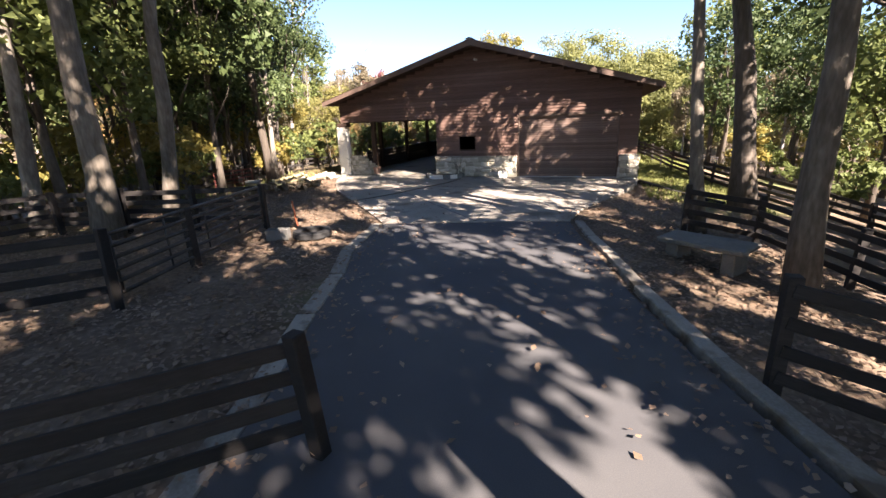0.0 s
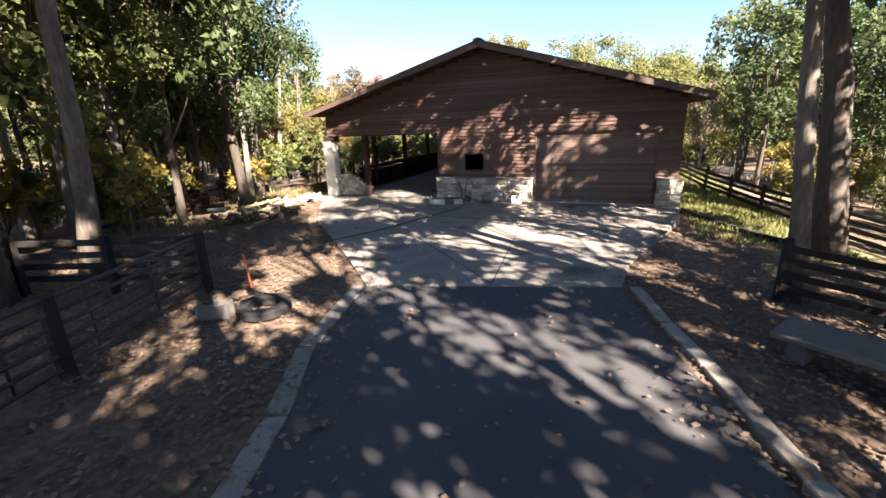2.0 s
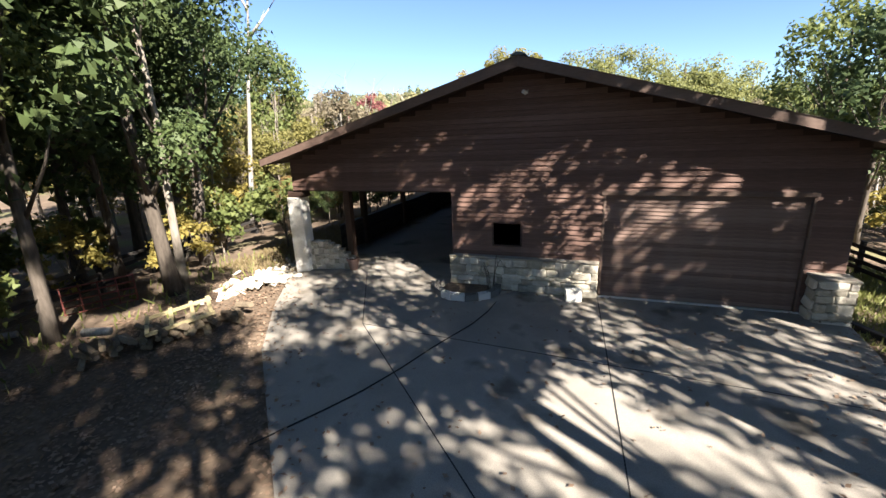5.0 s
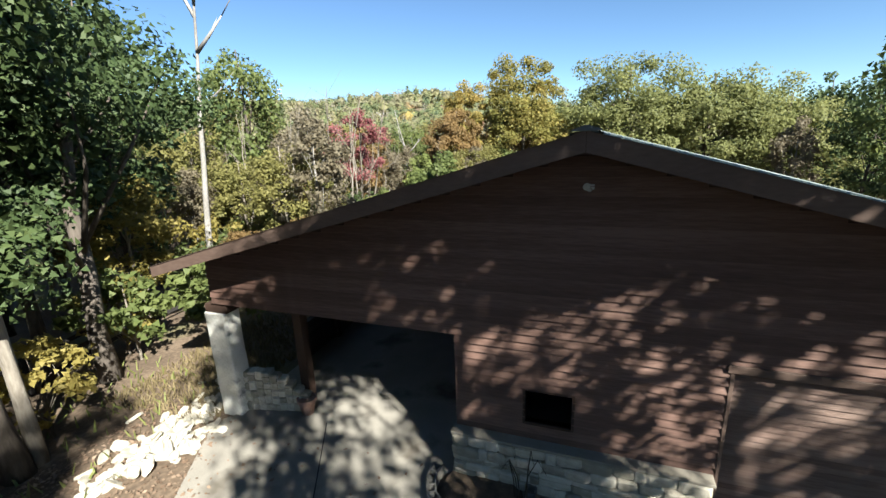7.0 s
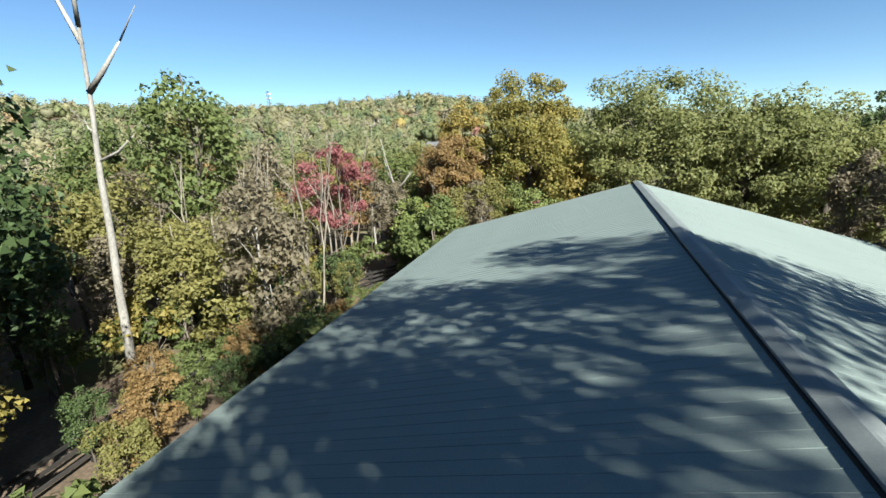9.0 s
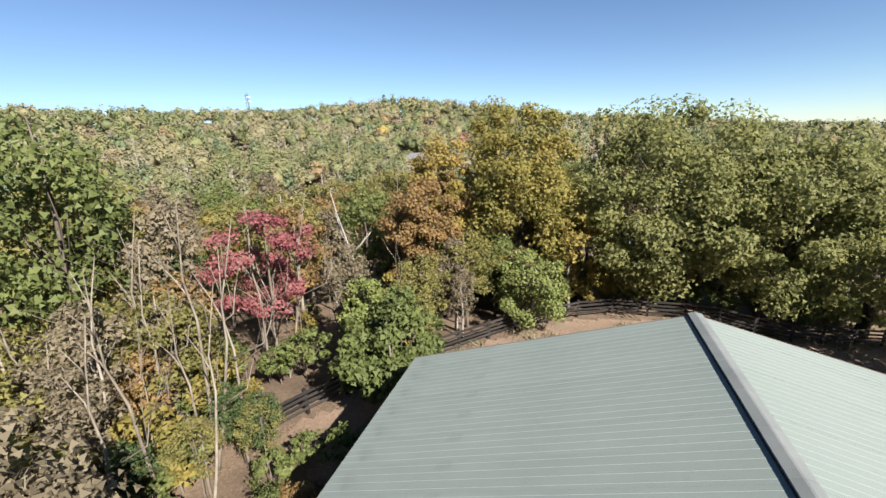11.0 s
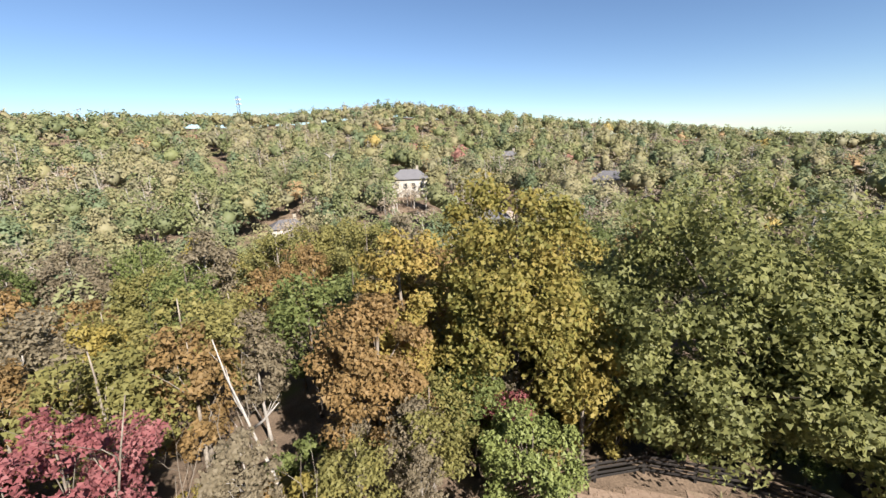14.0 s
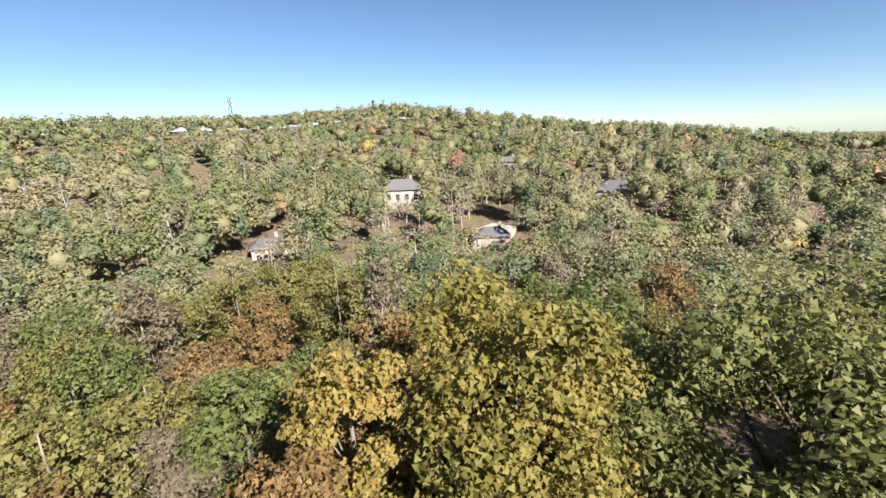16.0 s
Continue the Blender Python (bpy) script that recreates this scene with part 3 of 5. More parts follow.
drive_tree("tall added oak shading the bank across the drive", 9.7, -22.4, 151, 24, 15.0, (4.2, 4.2, 4.4), 0.36, L_DARK, M_BARK, 50, (0, 0), 0.34, 290)
drive_tree("tall added oak whose crown shades the drive", 15.2, -16.4, 132, 20, 7.5, (5.2, 5.2, 5.8), 0.36, L_DARK, M_BARK, 24, (-1.2, 0), 0.34, 290)
drive_tree("tall added oak whose crown shades the drive", 12.6, -21.8, 133, 19, 7.0, (5.4, 5.0, 5.6), 0.32, L_DARK, M_BARK, 32, (-0.6, 0.4), 0.34, 290)
drive_tree("tall added oak whose crown shades the drive", 17.4, -23.4, 135, 17, 8.6, (4.4, 4.2, 4.2), 0.34, L_DARK, M_BARK, 30, (-0.6, 0), 0.34, 290)
drive_tree("tall added oak casting shade from the drive's bend", 11.0, -30.6, 137, 19, 9.0, (4.8, 4.8, 5.0), 0.34, L_DARK, M_BARK, 90, (-0.4, 0), 0.34, 290)
drive_tree("tall added oak casting shade from the drive's bend", 17.0, -32.4, 152, 19, 8.0, (4.6, 4.4, 5.2), 0.34, L_DARK, M_BARK, 66, (-0.4, 0), 0.34, 290)
drive_tree("tall added oak leaning over the drive for shade", 8.6, -27.0, 136, 20, 9.5, (5.4, 5.2, 5.0), 0.36, L_DARK, M_BARKDARK, 80, (-2.4, 0.8), 0.34, 290)
drive_tree("tall added oak whose crown shades the drive", 17.6, -2.6, 134, 19, 6.0, (4.6, 4.6, 6.0), 0.36, L_DARK, M_BARKDARK, 26, (-1.0, 0), 0.34, 290)
# four more unseen oaks, added for thin shade
for x, y, seed in ((2.2, -31.5, 144), (23.0, -21.0, 145), (13.6, -37.5, 146), (21.5, -14.0, 147)):
    drive_tree("tall added oak casting shade from the drive's bend", x, y, seed, 20, 7.5, (5.2, 5.2, 5.8), 0.36, L_DARK, M_BARK, 18, (-0.8, 0.4), 0.34, 290)
# the first two maples take darker leaves, with their shade put into the colour
drive_tree("tall maple with a green crown at the wood's edge", -11.5, -3.0, 17, 15, 1.6, (3.2, 3.2, 6.2), 0.24, L_DARK, M_BARKDARK, 64, (0, 0), 0.17, 420)
drive_tree("tall maple with a dark crown at the wood's edge", -13.8, 0.6, 18, 16, 1.8, (3.4, 3.4, 6.6), 0.26, L_DARK, M_BARKDARK, 60, (0, 0), 0.17, 420)
drive_tree("tall maple with a green crown at the wood's edge", -12.8, -7.6, 19, 15, 2.4, (3.0, 3.0, 6.0), 0.22, L_GREEN, M_BARK, 50, (0, 0), 0.17, 420)

# the dead tree and the snag
make_bare("dead_tree", "tall bleached dead tree with a forked top", at_ground(-21.9, 11.4), 3, 16.8, 0.21, (3.7, -0.9), [(0.74, 1.7, 0.3, 1.6, 0.11), (0.83, -1.7, 0.2, 3.4, 0.09), (0.86, 0.5, -0.4, 2.2, 0.08), (0.6, 1.6, 0.4, 0.9, 0.06), (0.66, -1.2, 0.5, 0.5, 0.05), (0.9, 0.9, 0.3, 1.6, 0.05), (0.93, -0.7, -0.3, 1.5, 0.045)], M_DEADWOOD)
make_bare("dead_snag", "pale leaning dead snag with broken branches", at_ground(-15.6, 31.6), 4, 10.4, 0.12, (-2.3, -0.8), [(0.62, 1.5, 0.1, 1.5, 0.07), (0.68, -0.8, 0.2, 2.0, 0.06), (0.5, -0.8, 0, 0.7, 0.04)], M_DEADWOOD)

# special trees behind the barn
make_tree("oak", "broad oak in full olive-green leaf", at_ground(3.2, 43.0), 21, 15.6, -0.5, (7.0, 6.2, 8.0), 0.45, L_OAK, M_BARKDARK, 150, 330, 0.27, split=True, spread=0.215)
make_tree("oak", "broad oak in full olive-green leaf", at_ground(10.5, 43.0), 22, 14.8, -0.5, (6.2, 6.0, 7.0), 0.42, L_OAK, M_BARKDARK, 120, 300, 0.27, split=True, spread=0.215)
make_tree("oak", "oak turning yellow and rust", at_ground(-7.6, 41.0), 23, 15.6, 1.0, (4.4, 4.4, 7.6), 0.32, L_AUTUMN, M_BARKDARK, 110, 300, 0.25, split=True, spread=0.215)
make_tree("oak", "oak with a rusty brown crown", at_ground(-13.6, 36.0), 24, 11.4, 1.5, (2.9, 2.9, 4.6), 0.25, L_ORANGE, M_BARK, 80, 200, 0.22, split=True, spread=0.2)
make_tree("oak", "slender tree turned yellow behind the rusty oak", at_ground(-13.4, 39.0), 241, 14.6, 3.0, (2.5, 2.5, 5.4), 0.2, L_AUTUMN, M_BARK, 60, 220, 0.22, split=True, spread=0.22)
make_tree("maple", "small crimson maple with a pale trunk", at_ground(-19.2, 25.8), 25, 10.2, 3.0, (2.6, 2.6, 3.5), 0.12, L_RED, M_BARK, 50, 150, 0.18, split=True, spread=0.2)
make_tree("maple", "small magenta maple between the oaks", at_ground(-7.4, 37.6), 26, 5.6, 1.6, (1.2, 1.2, 1.9), 0.08, L_RED, M_BARK, 18, 90, 0.2, split=True)
make_tree("shrub", "dense broad-leaved green shrub by the fence", at_ground(-11.2, 23.6), 27, 5.2, 0.2, (2.3, 2.3, 2.6), 0.1, L_GREEN, M_BARK, 44, 180, 0.25)
make_tree("pine", "young bushy pine at the pasture fence", at_ground(-6.0, 35.5), 28, 5.6, 0.2, (2.2, 2.2, 2.9), 0.1, L_PINE, M_BARK, 50, 240, 0.17)
make_tree("pine", "young bushy pine at the wood's edge", at_ground(-13.5, 26.5), 29, 5.0, 0.2, (2.0, 2.0, 2.6), 0.1, L_PINE, M_BARK, 50, 240, 0.17)
make_tree("tree", "yellow-leaved sapling below the snag", at_ground(-13.6, 30.4), 30, 5.4, 0.8, (1.3, 1.3, 2.3), 0.07, L_YELLOW, M_BARK, 20, 90, 0.22)

# woods: a few kinds, repeated
make_tree("oak", "broad oak in full green leaf", at_ground(17.5, 44.5), 222, 14.0, -0.5, (5.8, 5.8, 6.6), 0.4, L_OAK, M_BARKDARK, 90, 240, 0.28, split=True, spread=0.215)
kinds = [
    ("green_tree", "woodland tree in green leaf", L_GREEN, M_BARKDARK, 15, 2, (3.4, 3.4, 5.6)),
    ("dark_tree", "woodland tree in dark green leaf", L_DARK, M_BARKDARK, 16, 2.5, (3.6, 3.6, 6.0)),
    ("olive_tree", "woodland tree fading to olive", L_OLIVE, M_BARK, 14, 2, (3.4, 3.4, 5.2)),
    ("yellow_tree", "woodland tree turned yellow", L_YELLOW, M_BARK, 12, 3, (2.8, 2.8, 4.6)),
    ("rust_tree", "woodland tree turned rust brown", L_ORANGE, M_BARK, 12, 3, (2.9, 2.9, 4.6)),
    ("thin_tree", "thinly leaved fading woodland tree", L_BROWN, M_DEADWOOD, 13, 3.5, (2.6, 2.6, 4.8)),
    ("slim_tree", "slim tall woodland tree with a high green crown", L_GREEN, M_BARK, 18, 7, (2.5, 2.5, 5.6)),
    ("slim_autumn_tree", "slim tall woodland tree turning yellow-brown", L_AUTUMN, M_BARKDARK, 17, 6, (2.4, 2.4, 5.6)),
]
woods_rng = random.Random(77)
spots = []


def free(x, y, gap):
    if -9.8 < x < 9.8 and -40 < y < 22.5:
        return False
    if -14 < x < 18 and 20 < y < 36.5:      # the pasture behind the barn
        return False
    if -2 < x < 18 and 34 < y < 50:
        return False
    if -17 < x < -9 and 20 < y < 31:
        return False
    if x > 9 and x < 13.5 and y > -4 and y < 22:
        return False
    return all((x - a) ** 2 + (y - b) ** 2 > gap * gap for a, b in spots)


def scatter(count, x0, x1, y0, y1, gap, mix, s0=0.8, s1=1.1):
    made = tries = 0
    while made < count and tries < count * 40:
        tries += 1
        x, y = woods_rng.uniform(x0, x1), woods_rng.uniform(y0, y1)
        if not free(x, y, gap):
            continue
        spots.append((x, y))
        made += 1
        k = woods_rng.choice(mix)
        s = woods_rng.uniform(s0, s1)
        m = Matrix.Translation(at_ground(x, y)) @ Matrix.Rotation(woods_rng.uniform(0, 6.28), 4, "Z") @ Matrix.Diagonal((s, s, s * woods_rng.uniform(0.9, 1.1), 1))
        if k not in first:
            name, label, leaf, bark, tall, base, radii = kinds[k]
            count, per, size = (58, 76, 0.33) if k < 6 else (32, 84, 0.25)
            first[k] = make_tree("tree", label, at_ground(x, y), 100 + k, tall, base, radii, 0.2 if k < 6 else 0.16, leaf, bark, count, per, size, sides=6, limbs=9, spread=0.25)
            first[k].matrix_world = m
        else:
            o = copy_thing(first[k], Matrix.Identity(4))
            o.matrix_basis = m


first = {}


def tall_ok(x, y):
    """Tall woods stop short of the view past the barn."""
    return x > 0 or y < -8.4 + 0.72 * abs(x) or y > 30


def clear_of_dead_tree(x, y):
    ax, ay, bx, by = -1.5, -2.5, -21.6, 11.2
    t = ((x - ax) * (bx - ax) + (y - ay) * (by - ay)) / ((bx - ax) ** 2 + (by - ay) ** 2)
    if 0 < t < 1.03 and math.hypot(x - ax - t * (bx - ax), y - ay - t * (by - ay)) < 3.2:
        return False
    return not (math.hypot(x + 19.2, y - 25.8) < 4.0 or (-19 < x < -11 and 12 < y < 25))     # a low strip runs up to the crimson maple


plain_free = free


def free(x, y, gap):
    return plain_free(x, y, gap) and tall_ok(x, y)


scatter(4, -22, -14, -3, 6, 2.8, [1])                                    # dark edge of the wood beside the carport
scatter(34, -36, -10.3, -30, 8, 2.5, [6, 6, 7, 1, 6, 6, 7, 0])          # left wood beside the drive


def free(x, y, gap):
    return plain_free(x, y, gap) and clear_of_dead_tree(x, y)


scatter(26, -24, -13, 3, 24, 2.2, [1, 2, 5, 5, 4, 3, 2], 0.45, 0.6)         # low wood beside the barn
scatter(56, -56, -22, 8, 46, 2.6, [0, 2, 2, 3, 4, 5, 5, 5, 2], 0.66, 0.86)  # left behind the barn
scatter(40, -46, 3, 40, 68, 2.8, [2, 3, 4, 4, 5, 2, 0], 0.66, 0.9)       # behind the pasture


def free(x, y, gap):
    return plain_free(x, y, gap)


scatter(40, 13.5, 42, -30, 36, 2.9, [0, 1, 1, 2, 0, 5], 0.7, 1.0)        # right wood
scatter(24, 12, 50, 46, 72, 3.2, [0, 1, 2, 2, 5], 0.8, 1.0)
scatter(12, 24, 46, -52, -21, 3.2, [0, 1, 1, 2])                          # unseen wood, added to shade the drive
scatter(8, -16, 8, -56, -30, 3.6, [0, 1, 2])
for x, y, s, k in ((-22.9, 23.2, 0.8, 5), (-26.6, 20.8, 1.1, 0), (-29.2, 23.6, 1.05, 2), (15.7, 36.5, 0.75, 5), (22.6, 49, 1.05, 1), (26, 47, 1.1, 1)):
    o = copy_thing(first[k], Matrix.Identity(4))
    o.matrix_basis = Matrix.Translation(at_ground(x, y)) @ Matrix.Diagonal((s * 0.85, s * 0.85, s, 1))

# thicket between the pasture fence and the wood
thicket = 0
while thicket < 46:
    x, y = woods_rng.uniform(-30, -3), woods_rng.uniform(16, 47)
    edge_y = np.interp(x, [-30, -17.5, -16.2, -13, -10, -7, -2.9], [8, 16, 21.5, 27, 32, 36.5, 41])
    if y < edge_y + 0.8 or y > edge_y + 13 or math.hypot(x + 19.4, y - 25.6) < 2.6 or math.hypot(x + 15.6, y - 31.6) < 1.5 or not clear_of_dead_tree(x, y):
        continue
    thicket += 1
    k = woods_rng.choice((2, 5, 2, 5, 4, 5, 0))
    s = woods_rng.uniform(0.32, 0.58)
    o = copy_thing(first[k], Matrix.Identity(4))
    o.matrix_basis = Matrix.Translation(at_ground(x, y)) @ Matrix.Rotation(woods_rng.uniform(0, 6.28), 4, "Z") @ Matrix.Diagonal((s, s, s, 1))

for k in range(30):     # low growth in the strip left of the barn
    x, y = woods_rng.uniform(-17, -11), woods_rng.uniform(4, 20)
    if x > -12.4 and y < 9:
        continue
    s = woods_rng.uniform(0.16, 0.27)
    o = copy_thing(first[woods_rng.choice((1, 1, 0, 2, 4))], Matrix.Identity(4))
    o.matrix_basis = Matrix.Translation(at_ground(x, y)) @ Matrix.Rotation(woods_rng.uniform(0, 6.28), 4, "Z") @ Matrix.Diagonal((s, s, s, 1))

# undergrowth
shrub_first = make_tree("shrub", "leafy green shrub of the undergrowth", at_ground(-13, -8), 201, 2.6, 0.1, (1.3, 1.3, 1.3), 0.05, L_GREEN, M_BARK, 24, 44, 0.2, group="undergrowth", limbs=6)
shrub_yellow = make_tree("shrub", "yellowing shrub of the undergrowth", at_ground(-15, -4), 202, 3.0, 0.1, (1.2, 1.2, 1.5), 0.05, L_YELLOW, M_BARK, 22, 44, 0.2, group="undergrowth", limbs=6)
sapling = make_bare("sapling", "thin bare pale sapling in the thicket", at_ground(-17, 14), 203, 6.0, 0.035, (0.5, 0.2), [(0.5, 0.7, 0.2, 1.0, 0.018), (0.65, -0.6, 0.1, 1.0, 0.015), (0.8, 0.3, -0.3, 0.9, 0.012)], M_BARK)
tagged(sapling, group="saplings")
for k in range(230):
    zone = k % 4
    if zone == 0:
        x, y = woods_rng.uniform(-30, -11), woods_rng.uniform(-24, 4)
    elif zone == 1:
        x, y = woods_rng.uniform(-26, -10.5), woods_rng.uniform(10, 36)
    elif zone == 2:
        x, y = woods_rng.uniform(14, 34), woods_rng.uniform(-22, 34)
    else:
        x, y = woods_rng.uniform(-22, 2), woods_rng.uniform(40.8, 52)
    if not plain_free(x, y, 0.6) and not (-17 < x < -9.8 and 20 < y < 36 and y > 20.7 + (x + 16.2) * 1.65):
        continue
    o = copy_thing(woods_rng.choice((shrub_first, shrub_first, shrub_yellow)), Matrix.Identity(4))
    s = woods_rng.uniform(0.6, 1.3)
    o.matrix_basis = Matrix.Translation(at_ground(x, y)) @ Matrix.Rotation(woods_rng.uniform(0, 6.28), 4, "Z") @ Matrix.Diagonal((s, s, s, 1))
for k in range(46):     # bushes along the pasture fence under the oaks
    x = woods_rng.uniform(-8, 20)
    y = np.interp(x, [-10, -7, -2.9, 4.7, 11, 18, 26], [32, 36.5, 40.5, 41.4, 41.4, 44.5, 48]) + woods_rng.uniform(0.5, 4.5)
    o = copy_thing(woods_rng.choice((shrub_first, shrub_first, shrub_yellow)), Matrix.Identity(4))
    s = woods_rng.uniform(0.6, 1.25)
    o.matrix_basis = Matrix.Translation(at_ground(x, y)) @ Matrix.Rotation(woods_rng.uniform(0, 6.28), 4, "Z") @ Matrix.Diagonal((s, s, s, 1))
for k in range(60):
    x, y = woods_rng.uniform(-26, -10.5), woods_rng.uniform(9, 36)
    if y < 20.7 + (x + 16.2) * 1.65 or not clear_of_dead_tree(x, y):
        continue
    o = copy_thing(sapling, Matrix.Identity(4))
    s = woods_rng.uniform(0.7, 1.35)
    o.matrix_basis = Matrix.Translation(at_ground(x, y)) @ Matrix.Rotation(woods_rng.uniform(0, 6.28), 4, "Z") @ Matrix.Diagonal((s, s, s, 1))

for k in range(16):     # leaning pale trunks in the thicket beside the barn
    x, y = woods_rng.uniform(-25, -14.5), woods_rng.uniform(14, 27)
    o = copy_thing(sapling, Matrix.Identity(4))
    tagged(o, "pale leafless trunk leaning in the thicket")
    s = woods_rng.uniform(1.3, 1.9)
    o.matrix_basis = pose(*at_ground(x, y, -0.2), woods_rng.uniform(-14, 14), woods_rng.uniform(-20, 4), 0) @ Matrix.Diagonal((s * 1.5, s * 1.5, s, 1))


# ---------------------------------------------------------------- stone base, pier, pillar, carport
def stone_mesh(seed):
    bm = bmesh.new()
    bmesh.ops.create_cube(bm, size=1.0)
    bmesh.ops.bevel(bm, geom=bm.edges[:], offset=0.16, segments=1, affect="EDGES", profile=0.5)
    pr = random.Random(seed)
    for v in bm.verts:
        v.co *= 1 + pr.uniform(-0.09, 0.07)
        v.co.x += pr.uniform(-0.05, 0.05)
    me = bpy.data.meshes.new("stone")
    bm.to_mesh(me)
    bm.free()
    me.materials.append(M_STONE)
    return me


STONES = [stone_mesh(k) for k in range(7)]
masonry = random.Random(5)


def stone(parent, x, y, z, sx, sy, sz, rz=0.0, tip=0.0, name="stone"):
    ob = new(name, masonry.choice(STONES))
    ob.parent = parent
    ob.location, ob.scale = (x, y, z), (sx, sy, sz)
    ob.rotation_euler = (masonry.uniform(-tip, tip), masonry.uniform(-tip, tip), rz + masonry.uniform(-tip, tip))
    return ob


def stone_face(parent, a, b, z0, z1, out, depth=0.16):
    """Rubble courses along a line from a to b, proud of it towards out."""
    a, b, out = Vector((*a, 0)), Vector((*b, 0)), Vector((*out, 0)).normalized()
    d = b - a
    ang = math.atan2(d.y, d.x)
    z = z0
    while z < z1 - 0.06:
        h = min(masonry.uniform(0.12, 0.30), z1 - z)
        if z1 - z - h < 0.08:
            h = z1 - z
        s = 0.0
        while s < d.length - 0.02:
            w = min(masonry.uniform(0.16, 0.6), d.length - s)
            if d.length - s - w < 0.12:
                w = d.length - s
            p = a + d.normalized() * (s + w / 2) + out * masonry.uniform(-0.01, 0.03)
            stone(parent, p.x, p.y, z + h / 2 + masonry.uniform(-0.02, 0.02), w + 0.01, depth + masonry.uniform(-0.03, 0.05), h * masonry.uniform(0.88, 1.12), ang, 0.09)
            s += w
        z += h


base_wall = thing("stone_wall", (0, 0, 0), "cream fieldstone base wall under the brown siding", "stone wall")
boxpart("core", GAR_L - 0.02, DOOR[0] - 0.04, -0.16, 0.026, 0.031, 1.06, M_MORTAR, base_wall, 0)
boxpart("coping", GAR_L - 0.05, DOOR[0] - 0.02, -0.27, 0.026, 1.062, 1.12, M_MORTAR, base_wall, 0.01)
stone_face(base_wall, (GAR_L - 0.02, -0.17), (DOOR[0] - 0.04, -0.17), 0.04, 1.06, (0, -1))

pier = thing("stone_pier", (0, 0, 0), "grey fieldstone pier at the garage corner", "stone pier")
boxpart("core", 7.34, 8.06, -0.52, 0.0, -0.75, 1.10, M_MORTAR, pier, 0)
boxpart("coping", 7.26, 8.14, -0.62, 0.02, 1.10, 1.16, M_MORTAR, pier, 0.012)
stone_face(pier, (7.32, -0.54), (8.08, -0.54), -0.7, 1.10, (0, -1), 0.14)
stone_face(pier, (8.08, -0.5), (8.08, 0.0), -0.7, 1.10, (1, 0), 0.14)
stone_face(pier, (7.32, -0.5), (7.32, -0.06), 0.03, 1.10, (-1, 0), 0.12)

pillar = thing("pillar", (0, 0, 0), "whitewashed square stone pillar holding the carport corner", "pillar")
bm = box(bmesh.new(), -8.72, -8.1, 0.02, 0.5, -0.2, 2.86, 0.03)
bmesh.ops.subdivide_edges(bm, edges=bm.edges[:], cuts=5, use_grid_fill=True)
for v in bm.verts:
    v.co += Vector((noise.noise(v.co * 3), noise.noise(v.co * 3 + Vector((9, 0, 0))), 0)) * 0.03
part("shaft", bm, M_PALE, pillar)
boxpart("cap", -8.66, -8.0, 0.03, 0.5, 2.862, 3.08, M_BACKING, pillar, 0.01, "dark timber bearer")

low = thing("low_wall", (0, 0, 0), "low pale stone wall sloping down beside the carport", "stone wall")
for k in range(9):
    t = k / 8
    hgt = 1.15 - 0.62 * max(0, t - 0.45) / 0.55
    z = 0.03
    while z < hgt - 0.05:
        h = min(masonry.uniform(0.16, 0.28), hgt - z)
        ob = stone(low, -8.1 + 1.5 * t, 0.4 + 0.35 * t, z + h / 2, 0.24, 0.3, h + 0.01, 0.2, 0.06)
        z += h
bm = bmesh.new()
pts = [(-8.15, 0.03), (-6.55, 0.03), (-6.62, 0.45), (-7.35, 1.02), (-8.15, 1.1)]
f = bm.faces.new([bm.verts.new((x, 0.34 + (x + 8.15) * 0.22, z)) for x, z in pts])
r = bmesh.ops.extrude_face_region(bm, geom=[f])
for v in r["geom"]:
    if isinstance(v, bmesh.types.BMVert):
        v.co.y += 0.16
bmesh.ops.recalc_face_normals(bm, faces=bm.faces)
part("core", bm, M_PALE, low)


def post(parent, x, y, z0, z1, w=0.24):
    return boxpart("post", x - w / 2, x + w / 2, y - w / 2, y + w / 2, z0, z1, M_BACKING, parent, 0.012)


carport = thing("carport_side", (0, 0, 0), "dark timber posts and half-height board wall along the carport", "carport wall")
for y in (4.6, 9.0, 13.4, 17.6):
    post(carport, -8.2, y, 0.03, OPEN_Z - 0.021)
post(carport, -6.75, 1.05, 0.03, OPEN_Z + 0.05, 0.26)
for k in range(6):
    boxpart("wall_board", -8.27, -8.22, 2.6, 19.9, 0.04 + k * 0.2, 0.225 + k * 0.2, M_DARKWOOD, carport, 0.004)
boxpart("rail_cap", -8.33, -8.13, 2.6, 19.9, 1.25, 1.3, M_DARKWOOD, carport, 0.006)

pot = thing("flower_pot", (-6.5, 0.62, 0.031), "weathered clay pot beside the carport post", "pot")
M_CLAY = material("clay", [(0.22, 0.12, 0.09), (0.38, 0.25, 0.2)], 5, 0.85, 40, 0.3, 0.004)
bm = bmesh.new()
prof = [(0.14, 0), (0.17, 0.1), (0.22, 0.36), (0.25, 0.37), (0.25, 0.45), (0.22, 0.45), (0.2, 0.4)]
ring = [[bm.verts.new((r_ * math.cos(a), r_ * math.sin(a), z_)) for a in np.linspace(0, 2 * math.pi, 15)[:-1]] for r_, z_ in prof]
for p, q in zip(ring[:-1], ring[1:]):
    for k in range(14):
        bm.faces.new((p[k], p[(k + 1) % 14], q[(k + 1) % 14], q[k]))
bm.faces.new(ring[0][::-1])
bm.faces.new(ring[-1])
part("pot_body", bm, M_CLAY, pot)

